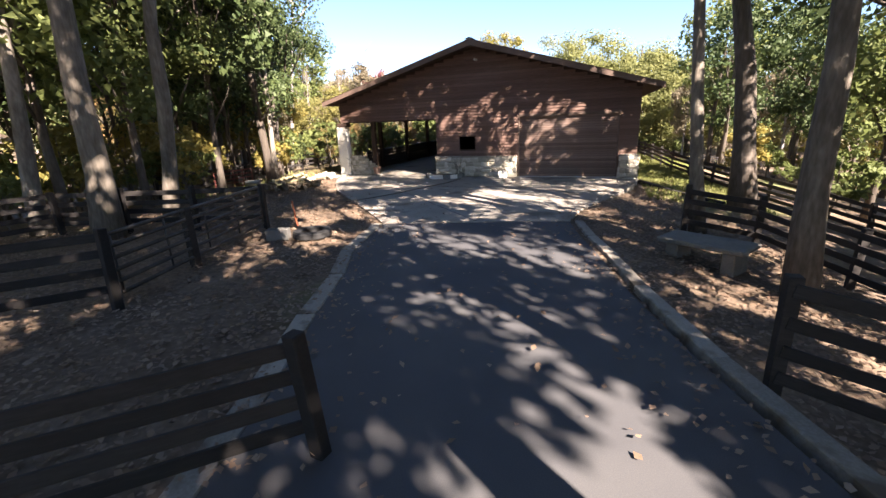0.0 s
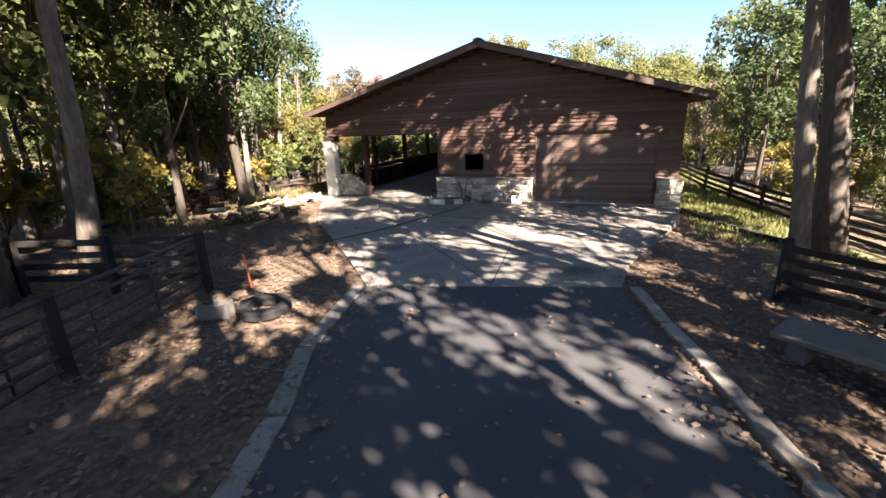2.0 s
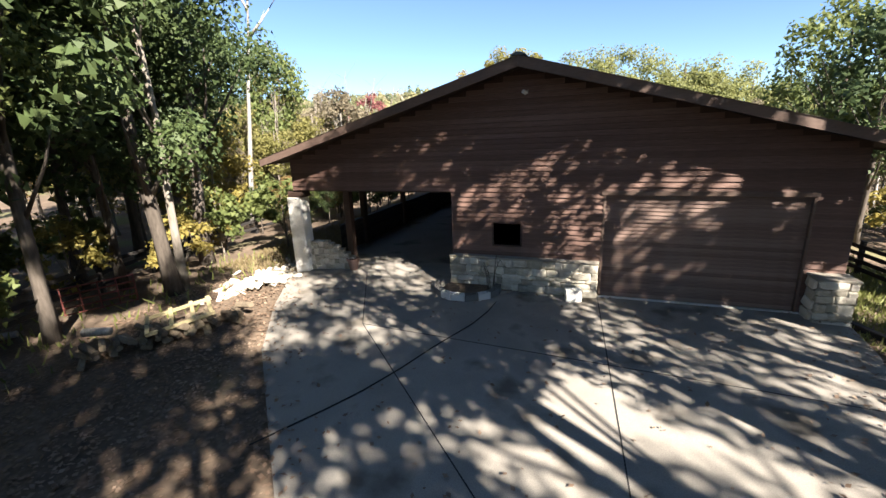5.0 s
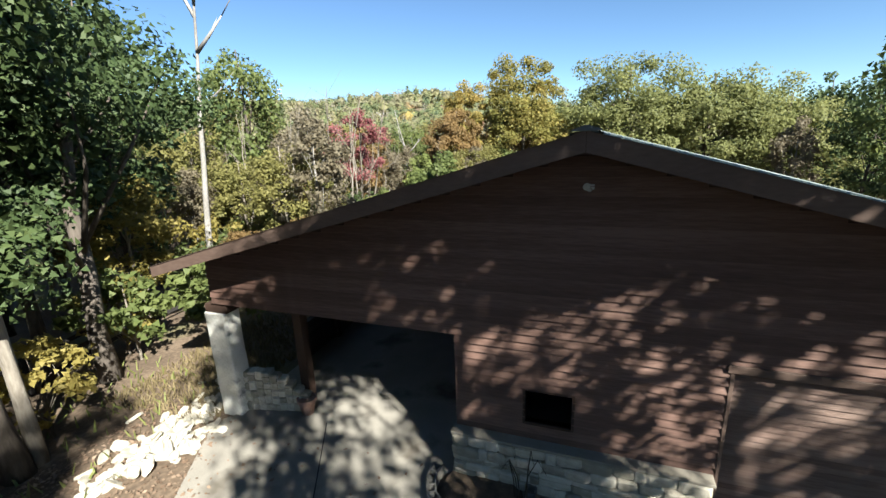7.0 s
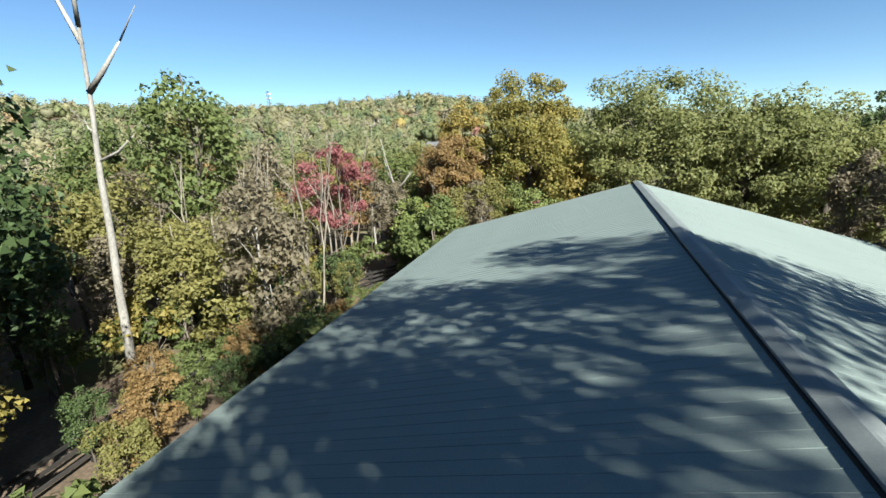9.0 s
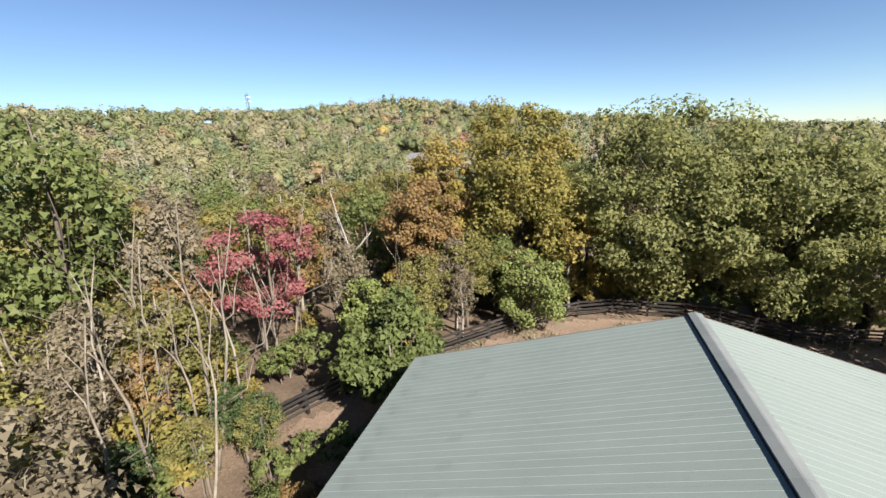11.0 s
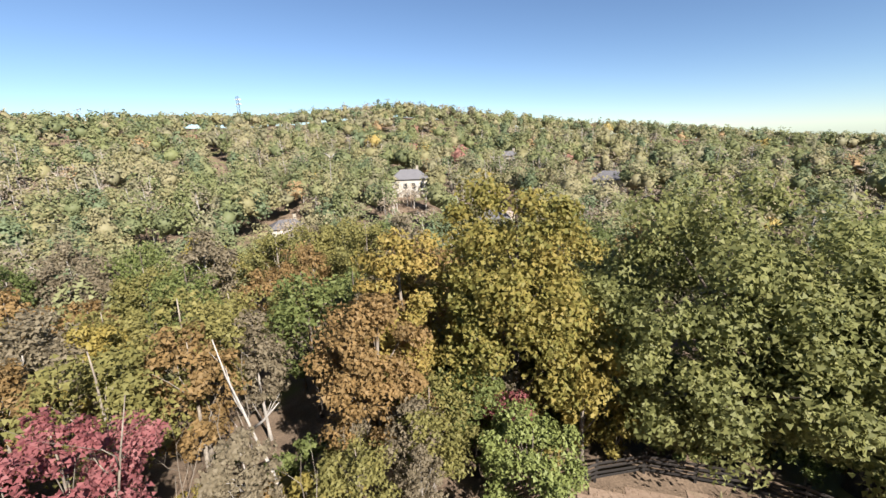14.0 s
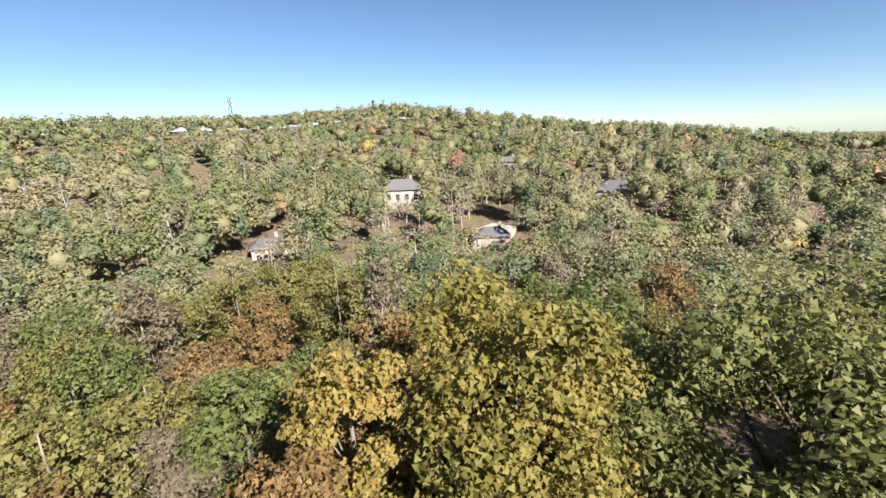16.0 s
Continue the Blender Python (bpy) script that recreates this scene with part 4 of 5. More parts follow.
# gable lamp
lamp = thing("gable_lamp", pose(0.1, 0.0, 5.96) @ Matrix.Diagonal((0.6, 0.6, 0.6, 1)), "small white flood lamp under the gable", "lamp")
boxpart("base_plate", -0.07, 0.07, -0.04, 0.0, -0.07, 0.07, M_PALE, lamp, 0.01)
bm = bmesh.new()
bmesh.ops.create_cone(bm, segments=12, radius1=0.06, radius2=0.1, depth=0.22, cap_ends=True, matrix=pose(-0.08, -0.14, -0.02, 60, 0, -30))
part("lamp_head", bm, M_PALE, lamp)


# ---------------------------------------------------------------- roof panels and ridge
sl_len = math.hypot(EAVE_X, RIDGE_ZTOP - EAVE_Z)
cs, sn = EAVE_X / sl_len, (RIDGE_ZTOP - EAVE_Z) / sl_len
PANEL, RIB = 0.9144, 0.2286
y_first, y_last = Y_FRONT - 0.03, Y_BACK + 0.03
panel_width = (y_last - y_first) / round((y_last - y_first) / PANEL)


def panel_mesh():
    """One ribbed sheet from ridge to eave: across it y, down the slope s, ribs standing proud, a folded drip edge."""
    prof = [(0.0, 0.004)]
    pitch = panel_width / 4
    for k in range(4):
        c = pitch * (k + 0.5)
        prof += [(c - 0.010, 0.004), (c - 0.004, 0.009), (c + 0.004, 0.009), (c + 0.010, 0.004)]
    prof.append((panel_width, 0.004))
    rows = [(0.05, 0.0), (sl_len + 0.035, 0.0), (sl_len + 0.037, -0.022)]
    n = len(prof)
    verts = [(y, s_, h + dz) for s_, dz in rows for y, h in prof]
    faces = [(r * n + i, r * n + i + 1, (r + 1) * n + i + 1, (r + 1) * n + i) for r in range(2) for i in range(n - 1)]
    return raw("roof_panel", verts, faces)


sheet = panel_mesh()
sheet.materials.append(M_ROOF)
for side in (-1, 1):
    frame_m = Matrix(((0, side * cs, side * sn, 0), (1, 0, 0, 0), (0, -sn, cs, RIDGE_ZTOP - 0.03), (0, 0, 0, 1)))
    roof = thing("roof_left" if side < 0 else "roof_right", frame_m, "slope of pale grey-green ribbed metal sheets on the barn", "roof", kind="structure")
    for k in range(round((y_last - y_first) / panel_width)):
        ob = new("roof_panel", sheet)
        ob.parent = roof
        ob.location = (y_first + k * panel_width, 0, 0.0015 * (k % 2))

cap = thing("ridge_cap", (0, 0, 0), "grey metal ridge cap with dark vented edges", "ridge cap")
y = Y_FRONT - 0.04
while y < Y_BACK:
    L = min(1.2, Y_BACK + 0.04 - y)
    prof = [(-0.2, -0.055), (-0.19, -0.03), (-0.02, 0.022), (0.02, 0.022), (0.19, -0.03), (0.2, -0.055)]
    vs = [(x, yy, RIDGE_ZTOP + z + 0.025) for yy in (y + 0.004, y + L - 0.004) for x, z in prof]
    fs = [(i, i + 1, i + 7, i + 6) for i in range(5)] + [(5, 4, 3, 2, 1, 0), (6, 7, 8, 9, 10, 11)]
    link("ridge_piece", raw("ridge_piece", vs, fs), M_RIDGE, cap)
    for sx in (-1, 1):
        boxpart("vent_strip", min(sx * 0.185, sx * 0.212), max(sx * 0.185, sx * 0.212), y + 0.004, y + L - 0.004, RIDGE_ZTOP - SLOPE * 0.2 - 0.028, RIDGE_ZTOP - SLOPE * 0.2 + 0.006, M_DARKIN, cap, 0)
    y += L


# ---------------------------------------------------------------- fences
def fence(name, pts, label, boards=4, top=1.35, gap_posts=2.4, sag=0.02, drop=0.0, category="fence", group="board fences", seed=1):
    pr = random.Random(seed)
    root = thing(name, (0, 0, 0), label, category, group)
    stops = []
    for (x0, y0), (x1, y1) in zip(pts[:-1], pts[1:]):
        n = max(1, round(math.hypot(x1 - x0, y1 - y0) / gap_posts))
        stops += [(x0 + (x1 - x0) * i / n, y0 + (y1 - y0) * i / n) for i in range(n)]
    stops.append(pts[-1])
    for i, (x, y) in enumerate(stops):
        g = ground_z(x, y) + drop
        ob = part("post", box(bmesh.new(), -0.075, 0.075, -0.075, 0.075, -0.25, top + 0.08 + pr.uniform(-.03, .04), 0.012), M_DARKWOOD, root)
        ob.matrix_world = pose(x, y, g, pr.uniform(-3, 3), pr.uniform(-3, 3), pr.uniform(-8, 8))
        if i + 1 == len(stops):
            break
        x1, y1 = stops[i + 1]
        g1 = ground_z(x1, y1) + drop
        L = math.hypot(x1 - x, y1 - y)
        ang = math.degrees(math.atan2(y1 - y, x1 - x))
        for k in range(boards):
            zb = top - 0.08 - k * (top - 0.2) / (boards - 0.3)
            b = box(bmesh.new(), 0, math.hypot(L, g1 - g) + 0.06, -0.1, -0.068, -0.075, 0.075, 0.006)
            ob = part("fence_board", b, M_DARKWOOD, root)
            ob.matrix_world = pose(x, y, g + zb + pr.uniform(-sag, sag), 0, -math.degrees(math.atan2(g1 - g, L)) + pr.uniform(-.5, .5), ang)
    return root


fence("board_fence", [(4.05, -20.0), (2.1, -22.0), (-1.5, -25.5), (-6, -29)], "black four-board fence ending at the driveway", 4, 1.2, seed=2)
fence("board_fence", [(8.4, -17.5), (10.6, -18.2), (15, -19.5), (22, -21)], "black four-board fence ending at the driveway", 4, 1.5, drop=0.1, seed=3)
fence("board_fence", [(-1.62, -18.15), (-4.0, -20.8), (-8, -25), (-14, -30)], "black board fence running from the gate post", 4, 1.4, seed=4)
fence("board_fence", [(-3.32, -12.5), (-9.6, -14.6), (-10.2, -17.5), (-12, -24)], "black board fence of the wooded paddock", 4, 1.3, seed=5)
fence("board_fence", [(8.9, -8.6), (10.6, -9.2), (11.7, -11.6), (13.5, -15), (15, -19.5)], "black board fence under the oaks", 4, 1.3, seed=6)
fence("board_fence", [(9.6, 19.5), (10.9, 9.2), (12.3, 4.4), (13.6, 0.0), (16.5, -6), (20, -12)], "black board fence along the grassy bank", 4, 1.2, seed=7)
fence("board_fence", [(-16.2, 20.7), (-13.0, 26.0), (-9.95, 30.9), (-7.1, 35.3), (-2.9, 39.2), (-0.3, 40.6), (4.7, 40.6), (11, 39.6), (18, 43), (26, 47)], "weathered board fence round the pasture", 4, 1.25, seed=8)
fence("board_fence", [(-12.0, -9.5), (-15.2, -3.0), (-16.5, 4.0), (-17.5, 12)], "dark board fence in the wood's shade", 3, 1.2, seed=9)

M_STEEL = material("dull_steel", [(0.04, 0.036, 0.033), (0.085, 0.078, 0.072)], 6, 0.5, 40, 0.2, 0.002, metal=0.4)
M_RUST = material("red_gate_paint", [(0.09, 0.03, 0.027), (0.17, 0.05, 0.042)], 5, 0.7, 40, 0.3, 0.003)


def tube_gate(a, b, label, mat, rails=6, top=1.3, z0=0.2, thick=0.025):
    a, b = Vector((*a, 0)), Vector((*b, 0))
    root = thing("tube_gate", (0, 0, 0), label, "gate")
    ga, gb = ground_z(a.x, a.y), ground_z(b.x, b.y)
    for k in range(rails):
        z = z0 + (top - z0) * k / (rails - 1)
        link("rail", raw("rail", *tube_data([a + Vector((0, 0, ga + z)), b + Vector((0, 0, gb + z))], [thick, thick], 8), True), mat, root)
    for t in (0.0, 0.25, 0.5, 0.75, 1.0):
        p = a.lerp(b, t)
        g = ga + (gb - ga) * t
        link("upright", raw("upright", *tube_data([p + Vector((0, 0.03, g + z0 - 0.03)), p + Vector((0, 0.03, g + top + 0.03))], [0.022, 0.022], 8), True), mat, root)
    return root


tube_gate((-1.72, -17.95), (-3.22, -12.75), "closed dark tube-steel farm gate between fence posts", M_STEEL, 6, 1.32, 0.22, 0.04)
gate_post = thing("gate_post", (-2.33, -15.9, ground_z(-2.33, -15.9)), "black square wooden post behind the tube gate", "post")
part("post", box(bmesh.new(), -0.1, 0.08, -0.09, 0.09, -0.25, 1.36, 0.012), M_DARKWOOD, gate_post)
tube_gate((-13.3, -5.3), (-12.0, -3.9), "dark red tube gate standing open in the wood", M_RUST, 5, 0.95, 0.1)

# ---------------------------------------------------------------- things by the drive
stake = thing("marker_stake", (-2.55, -12.0, 0.0), "orange marker stake pushed into the soil", "stake")
M_ORANGE = material("orange_paint", [(0.36, 0.10, 0.05), (0.5, 0.16, 0.08)], 8, 0.6, 60, 0.2, 0.002)
boxpart("stake_body", -0.025, 0.025, -0.012, 0.012, -0.2, 0.8, M_ORANGE, stake, 0.004, m=pose(0, 0, 0, 0, -5, 20))

M_RUBBER = material("black_rubber", [(0.012, 0.012, 0.012), (0.03, 0.03, 0.03)], 5, 0.7, 60, 0.3, 0.003)
tyre = thing("old_tyre", (-1.15, -13.1, 0.0), "black rubber tyre lying flat on the leaves", "tyre")
bm = bmesh.new()
prof = [(0.30, 0.03), (0.35, 0.0), (0.48, 0.0), (0.53, 0.05), (0.53, 0.17), (0.48, 0.22), (0.35, 0.22), (0.30, 0.19), (0.32, 0.11)]
rings = [[bm.verts.new((r_ * math.cos(a), r_ * math.sin(a), z_)) for r_, z_ in prof] for a in np.linspace(0, 2 * math.pi, 29)[:-1]]
for i in range(28):
    for k in range(len(prof)):
        bm.faces.new((rings[i][k], rings[(i + 1) % 28][k], rings[(i + 1) % 28][(k + 1) % len(prof)], rings[i][(k + 1) % len(prof)]))
bmesh.ops.recalc_face_normals(bm, faces=bm.faces)
part("tread", bm, M_RUBBER, tyre)

M_BLOCK = material("cinder_block", [(0.13, 0.125, 0.115), (0.21, 0.20, 0.185)], 4, 0.95, 70, 0.6, 0.006, vary=0.3)
M_WHITEBLOCK = material("whitewashed_block", [(0.55, 0.54, 0.50), (0.72, 0.71, 0.68)], 4, 0.9, 60, 0.4, 0.005, vary=0.2)


def block_mesh(mat, L=0.4, W=0.2, H=0.2):
    """A hollow block: outer shell with two cores through it."""
    bm = bmesh.new()
    xs = [-L / 2, -L / 2 + 0.035, -0.02, 0.02, L / 2 - 0.035, L / 2]
    ys = [-W / 2, -W / 2 + 0.035, W / 2 - 0.035, W / 2]
    for i in range(5):
        for j in range(3):
            if j == 1 and i in (1, 3):
                continue
            box(bm, xs[i], xs[i + 1], ys[j], ys[j + 1], 0, H)
    bmesh.ops.remove_doubles(bm, verts=bm.verts[:], dist=0.0005)
    bm.verts.index_update()
    dup = {}
    for f in bm.faces:
        dup.setdefault(tuple(sorted(v.index for v in f.verts)), []).append(f)
    bmesh.ops.delete(bm, geom=[f for fs in dup.values() if len(fs) > 1 for f in fs], context="FACES_ONLY")
    me = bpy.data.meshes.new("block")
    bm.to_mesh(me)
    bm.free()
    me.materials.append(mat)
    return me


BLK, WBLK = block_mesh(M_BLOCK), block_mesh(M_WHITEBLOCK)
ob = tagged(new("cinder_block", BLK), "grey cinder block lying beside the gate post", "block")
ob.matrix_world = pose(-1.95, -13.55, 0.0, 0, 0, 24) @ Matrix.Diagonal((1.5, 1.5, 1.5, 1))
ob = tagged(new("white_block", WBLK), "whitewashed block against the stone base", "block")
ob.matrix_world = pose(1.62, -0.55, 0.031, 0, 0, 12) @ Matrix.Diagonal((1.1, 1.4, 1.7, 1))

ring_bed = thing("block_planter", (0, 0, 0), "half-round planter of upended hollow blocks", "planter")
for k in range(9):
    a = math.radians(180 + 180 * k / 8)
    x, y = -1.65 + 0.98 * math.cos(a), -0.42 + 0.95 * math.sin(a)
    ob = new("block", WBLK if k in (3, 4, 6) else BLK)
    ob.parent = ring_bed
    ob.matrix_world = pose(x, y, 0.032 + 0.006 * (k % 3), 0, 0, math.degrees(a) + 90 + (k * 37 % 11 - 5))
bm = bmesh.new()
bmesh.ops.create_cone(bm, segments=22, radius1=0.86, radius2=0.7, depth=0.14, cap_ends=True, matrix=pose(-1.65, -0.55, 0.102) @ Matrix.Diagonal((1, 0.85, 1, 1)))
part("soil", bm, M_GROUND, ring_bed)

vine = thing("dry_plant", (-0.95, -0.55, 0.1), "bare arching stems in the planter", "plant")
pr = random.Random(8)
for k in range(5):
    h = 0.7 + 0.12 * k
    d = Vector((pr.uniform(-.25, .25), pr.uniform(-.1, .15), 0))
    link("stem", raw("stem", *tube_data([(k * 0.05, 0, -0.05), Vector((k * 0.05, 0, h * 0.6)) + d * .3, Vector((k * 0.05, 0, h)) + d, Vector((k * 0.05, 0, h * 0.75)) + d * 1.7], [0.012, 0.011, 0.009, 0.005], 5), True), M_BARKDARK, vine)

# hose, drawn along the concrete
hose = [(-3.1, -8.3), (-2.4, -7.05), (-2.07, -6.4), (-1.7, -5.45), (-1.35, -4.35), (-0.8, -2.9), (-0.6, -2.0), (-0.52, -1.28)]
hp = [Vector((x, y, 0.045)) for x, y in hose]
tagged(link("garden_hose", raw("garden_hose", *tube_data(hp, [0.016] * len(hp), 6), True), M_RUBBER), "black hose trailing across the concrete apron", "hose")


def joint_line(name, a, b, label):
    a, b = Vector((*a, 0)), Vector((*b, 0))
    d = b - a
    ob = part(name, box(bmesh.new(), 0, d.length, -0.012, 0.012, 0.0, 0.004), M_RUBBER)
    ob.matrix_world = pose(a.x, a.y, 0.031, 0, 0, math.degrees(math.atan2(d.y, d.x)))
    return tagged(ob, label, "joint", kind="structure")


joint_line("trim_joint_1", (-5.8, 0.4), (-3.67, -3.62), "dark control joint in the concrete")
joint_line("trim_joint_2", (-3.67, -3.62), (2.9, -10.45), "dark control joint in the concrete")
joint_line("trim_joint_3", (2.3, -0.2), (2.9, -10.45), "dark control joint in the concrete")
joint_line("trim_joint_4", (-3.67, -3.62), (7.2, -4.4), "dark control joint in the concrete")

# stone bench by the drive
bench = thing("slab_bench", (0, 0, 0), "rough stone slab bench covered in fallen leaves", "bench")
M_SLAB = material("grey_slab", [(0.10, 0.095, 0.085), (0.18, 0.17, 0.15)], 3, 0.9, 30, 0.6, 0.01)
g = ground_z(8.85, -11.8)
boxpart("slab", -0.95, 0.95, -0.45, 0.45, 0.46, 0.58, M_SLAB, bench, 0.03, m=pose(8.85, -11.75, g, 1.5, -1, -36))
for s in (-0.62, 0.62):
    boxpart("leg", s - 0.14, s + 0.14, -0.36, 0.36, -0.1, 0.457, M_SLAB, bench, 0.03, m=pose(8.85, -11.75, g, 0, 0, -36))

# rock heap beside the carport
heap = thing("rock_heap", (0, 0, 0), "heap of pale flat fieldstones beside the carport", "rock pile")
pr = random.Random(31)
for k in range(230):
    u, v = pr.gauss(0, 1.15), pr.gauss(0, 0.62)
    x, y = -8.75 - 0.45 * u + 0.8 * v, -1.75 + 0.95 * u + 0.5 * v
    if x > -7.4 - 0.55 * max(0.0, -y):
        continue
    zt = 0.34 * math.exp(-(u / 0.9) ** 2 - (v / 0.45) ** 2) * pr.uniform(0.2, 1) + 0.02
    stone(heap, x, y, ground_z(x, y) + zt, pr.uniform(0.13, 0.48), pr.uniform(0.1, 0.3), pr.uniform(0.05, 0.12), pr.uniform(0, 3), 0.75, "rock")

# firewood stack with a pale frame on it
M_LOG = material("split_log", [(0.09, 0.07, 0.05), (0.22, 0.175, 0.12)], 5, 0.9, 25, 0.5, 0.01, vary=0.5)
M_PALLET = material("yellowed_pallet", [(0.27, 0.23, 0.12), (0.42, 0.36, 0.21)], 4, 0.8, 25, 0.3, 0.004, vary=0.2)
stack = thing("firewood_stack", (0, 0, 0), "low stack of split firewood logs on the bank", "firewood")
for k in range(46):
    t = pr.random()
    x, y = -9.0 + 1.7 * t + pr.uniform(-.25, .25), -7.2 + 3.0 * t + pr.uniform(-.25, .25)
    z = ground_z(x, y) + 0.1 + pr.choice((0, 0.13, 0.26))
    a = math.radians(20 + pr.uniform(-25, 25))
    d = Vector((math.cos(a), -math.sin(a), pr.uniform(-.2, .2))) * pr.uniform(0.22, 0.34)
    rr = pr.uniform(0.06, 0.1)
    link("log", raw("log", *tube_data([Vector((x, y, z)) - d, Vector((x, y, z)) + d], [rr, rr], 7, None, None, 0.15, pr)), M_LOG, stack)
pallet = thing("wooden_pallet", (0, 0, 0), "broken yellowish pallet resting on the firewood", "pallet")
pm = pose(-8.15, -5.35, ground_z(-8.1, -5.3) + 0.5, 6, -8, 52)
for k in range(2):
    boxpart("bearer", -0.8, 0.8, -0.5 + k * 0.95, -0.43 + k * 0.95, -0.05, 0.04, M_PALLET, pallet, 0.006, m=pm)
for x in (-0.75, -0.2, 0.3, 0.72):
    boxpart("slat", x - 0.05, x + 0.05, -0.55, 0.58, 0.042, 0.064, M_PALLET, pallet, 0.004, m=pm)
log = thing("birch_log", (-9.3, -6.7, ground_z(-9.3, -6.7)), "pale cut log lying by the firewood", "log")
link("log_body", raw("log_body", *tube_data([(-0.3, -0.1, 0.5), (0.35, 0.1, 0.53)], [0.11, 0.1], 10), True), M_DEADWOOD, log)
for x, y, a in ((-13.4, -6.8, 25), (-14.2, -7.4, 22)):
    o = copy_thing(log, Matrix.Identity(4))
    o.matrix_basis = pose(x, y, ground_z(x, y) - 0.42, 0, 0, a)

# plank along the grassy bank
plank = thing("edging_timber", (0, 0, 0), "dark landscape timber edging the grassy bank", "timber")
for a, b in (((8.3, 0.6), (9.6, -1.4)), ((9.6, -1.4), (11.2, -3.2))):
    d = Vector((b[0] - a[0], b[1] - a[1], 0))
    o = part("timber", box(bmesh.new(), 0, d.length, -0.09, 0.09, -0.1, 0.16, 0.015), M_DARKWOOD, plank)
    o.matrix_world = pose(a[0], a[1], ground_z(*a), 0, math.degrees(math.atan2(ground_z(*a) - ground_z(*b), d.length)), math.degrees(math.atan2(d.y, d.x)))


# ---------------------------------------------------------------- litter and grass
def inside_any(px, py):
    left = np.interp(-py, [-0.4, 0.4, 3.2, 5.6, 9.6, 11.3, 14, 15.6, 17.4, 19.4, 24, 34], [-8.6, -8.6, -7, -5.3, -1.4, 0.15, .75, 1.5, 2.1, 2.9, 4.3, 6.5])
    right = np.interp(-py, [0.4, 2.2, 5.2, 8.2, 9.9, 11.6, 12.9, 14.9, 17.2, 19.2, 24, 34], [8.1, 7.9, 7.0, 5.9, 5.65, 6.05, 6.45, 6.95, 7.7, 8.5, 10, 12])
    return (px > left) & (px < right), left, right


lr = np.random.default_rng(41)
n = 60000
px, py = lr.uniform(-11, 12, n), lr.uniform(-27, 0.0, n)
on, le, ri = inside_any(px, py)
edge = np.minimum(np.abs(px - le), np.abs(px - ri))
keep = ~on | (lr.random(n) < 0.035 + 0.6 * np.exp(-edge / 0.4))
px, py, on = px[keep], py[keep], on[keep]
pz = np.where(on, 0.045, height(px, py) + 0.0) + lr.uniform(0.005, 0.04, len(px))
litter = leaf_mesh("fallen_leaves", np.stack([px, py, pz], -1), lr.uniform(0.05, 0.13, len(px)), lr, 2.6, 0.66)
tagged(link("fallen_leaves", litter, L_LITTER), "curled brown leaves scattered over the ground", "leaves", kind="stuff")


def grass(name, x0, x1, y0, y1, n, tall, mat, label, seed, test=None):
    r = np.random.default_rng(seed)
    x, y = r.uniform(x0, x1, n), r.uniform(y0, y1, n)
    if test is not None:
        k = test(x, y)
        x, y = x[k], y[k]
    n = len(x)
    z = height(x, y) - 0.05
    a = r.uniform(0, 6.28, n)
    w = np.stack([np.cos(a), np.sin(a), 0 * a], -1) * (0.02 + 0.03 * r.random(n))[:, None] * tall / 0.3
    tip = np.stack([r.normal(0, 0.35, n), r.normal(0, 0.35, n), np.ones(n)], -1) * (tall * r.uniform(0.5, 1.2, n))[:, None]
    p = np.stack([x, y, z], -1)
    v = np.empty((n, 4, 3))
    v[:, 0], v[:, 1], v[:, 2], v[:, 3] = p - w, p + w, p + tip + w * 0.25, p + tip - w * 0.25
    tagged(link(name, quad_mesh(name, v.reshape(-1, 3)), mat), label, "grass", kind="stuff")


def fence_side(x, y):
    return (y < np.interp(x, [-16, -13, -10, -7, -2.9, 4.7, 11, 18, 26], [20.7, 26, 30.9, 35, 39, 40.4, 39.5, 43, 47])) & ((y > 20.8) | (x > 9.2))


M_G2 = leaf_material("pinkish_hay", (0.11, 0.08, 0.052), (0.18, 0.128, 0.09), (0.26, 0.195, 0.135), 0.2)
L_SCRUB = leaf_material("grey_green_scrub", (0.10, 0.10, 0.055), (0.15, 0.145, 0.08), (0.21, 0.195, 0.11), 0.25)
L_VERGE = leaf_material("green_verge", (0.08, 0.10, 0.03), (0.15, 0.17, 0.05), (0.25, 0.25, 0.10), 0.25)
pxs, pys = np.linspace(-17, 28, 76), np.linspace(20.9, 47.5, 46)
PX, PY = np.meshgrid(pxs, pys)
PZ = height(PX, PY) + 0.01 + 0.03 * np.sin(PX * 1.7) * np.sin(PY * 1.3)
ok = fence_side(PX, PY)
pid = np.arange(PX.size).reshape(PX.shape)
pf = [(int(pid[j, i]), int(pid[j, i + 1]), int(pid[j + 1, i + 1]), int(pid[j + 1, i])) for j in range(45) for i in range(75) if ok[j, i] and ok[j + 1, i + 1] and ok[j, i + 1] and ok[j + 1, i]]
M_FIELD = material("dry_field", [(0.115, 0.085, 0.058), (0.175, 0.125, 0.092), (0.24, 0.18, 0.135)], 0.35, 0.95, 6, 0.6, 0.03, dirt=((0.15, 0.125, 0.085), 0.25, 0.54))
tagged(link("ground_pasture", raw("ground_pasture", np.stack([PX, PY, PZ], -1).reshape(-1, 3), pf, True), M_FIELD), "dry pinkish-tan pasture behind the barn", "pasture", kind="structure")
grass("pasture_grass", -17, 27, 20, 47, 42000, 0.15, M_G2, "dry tan and pinkish pasture grass", 51, fence_side)
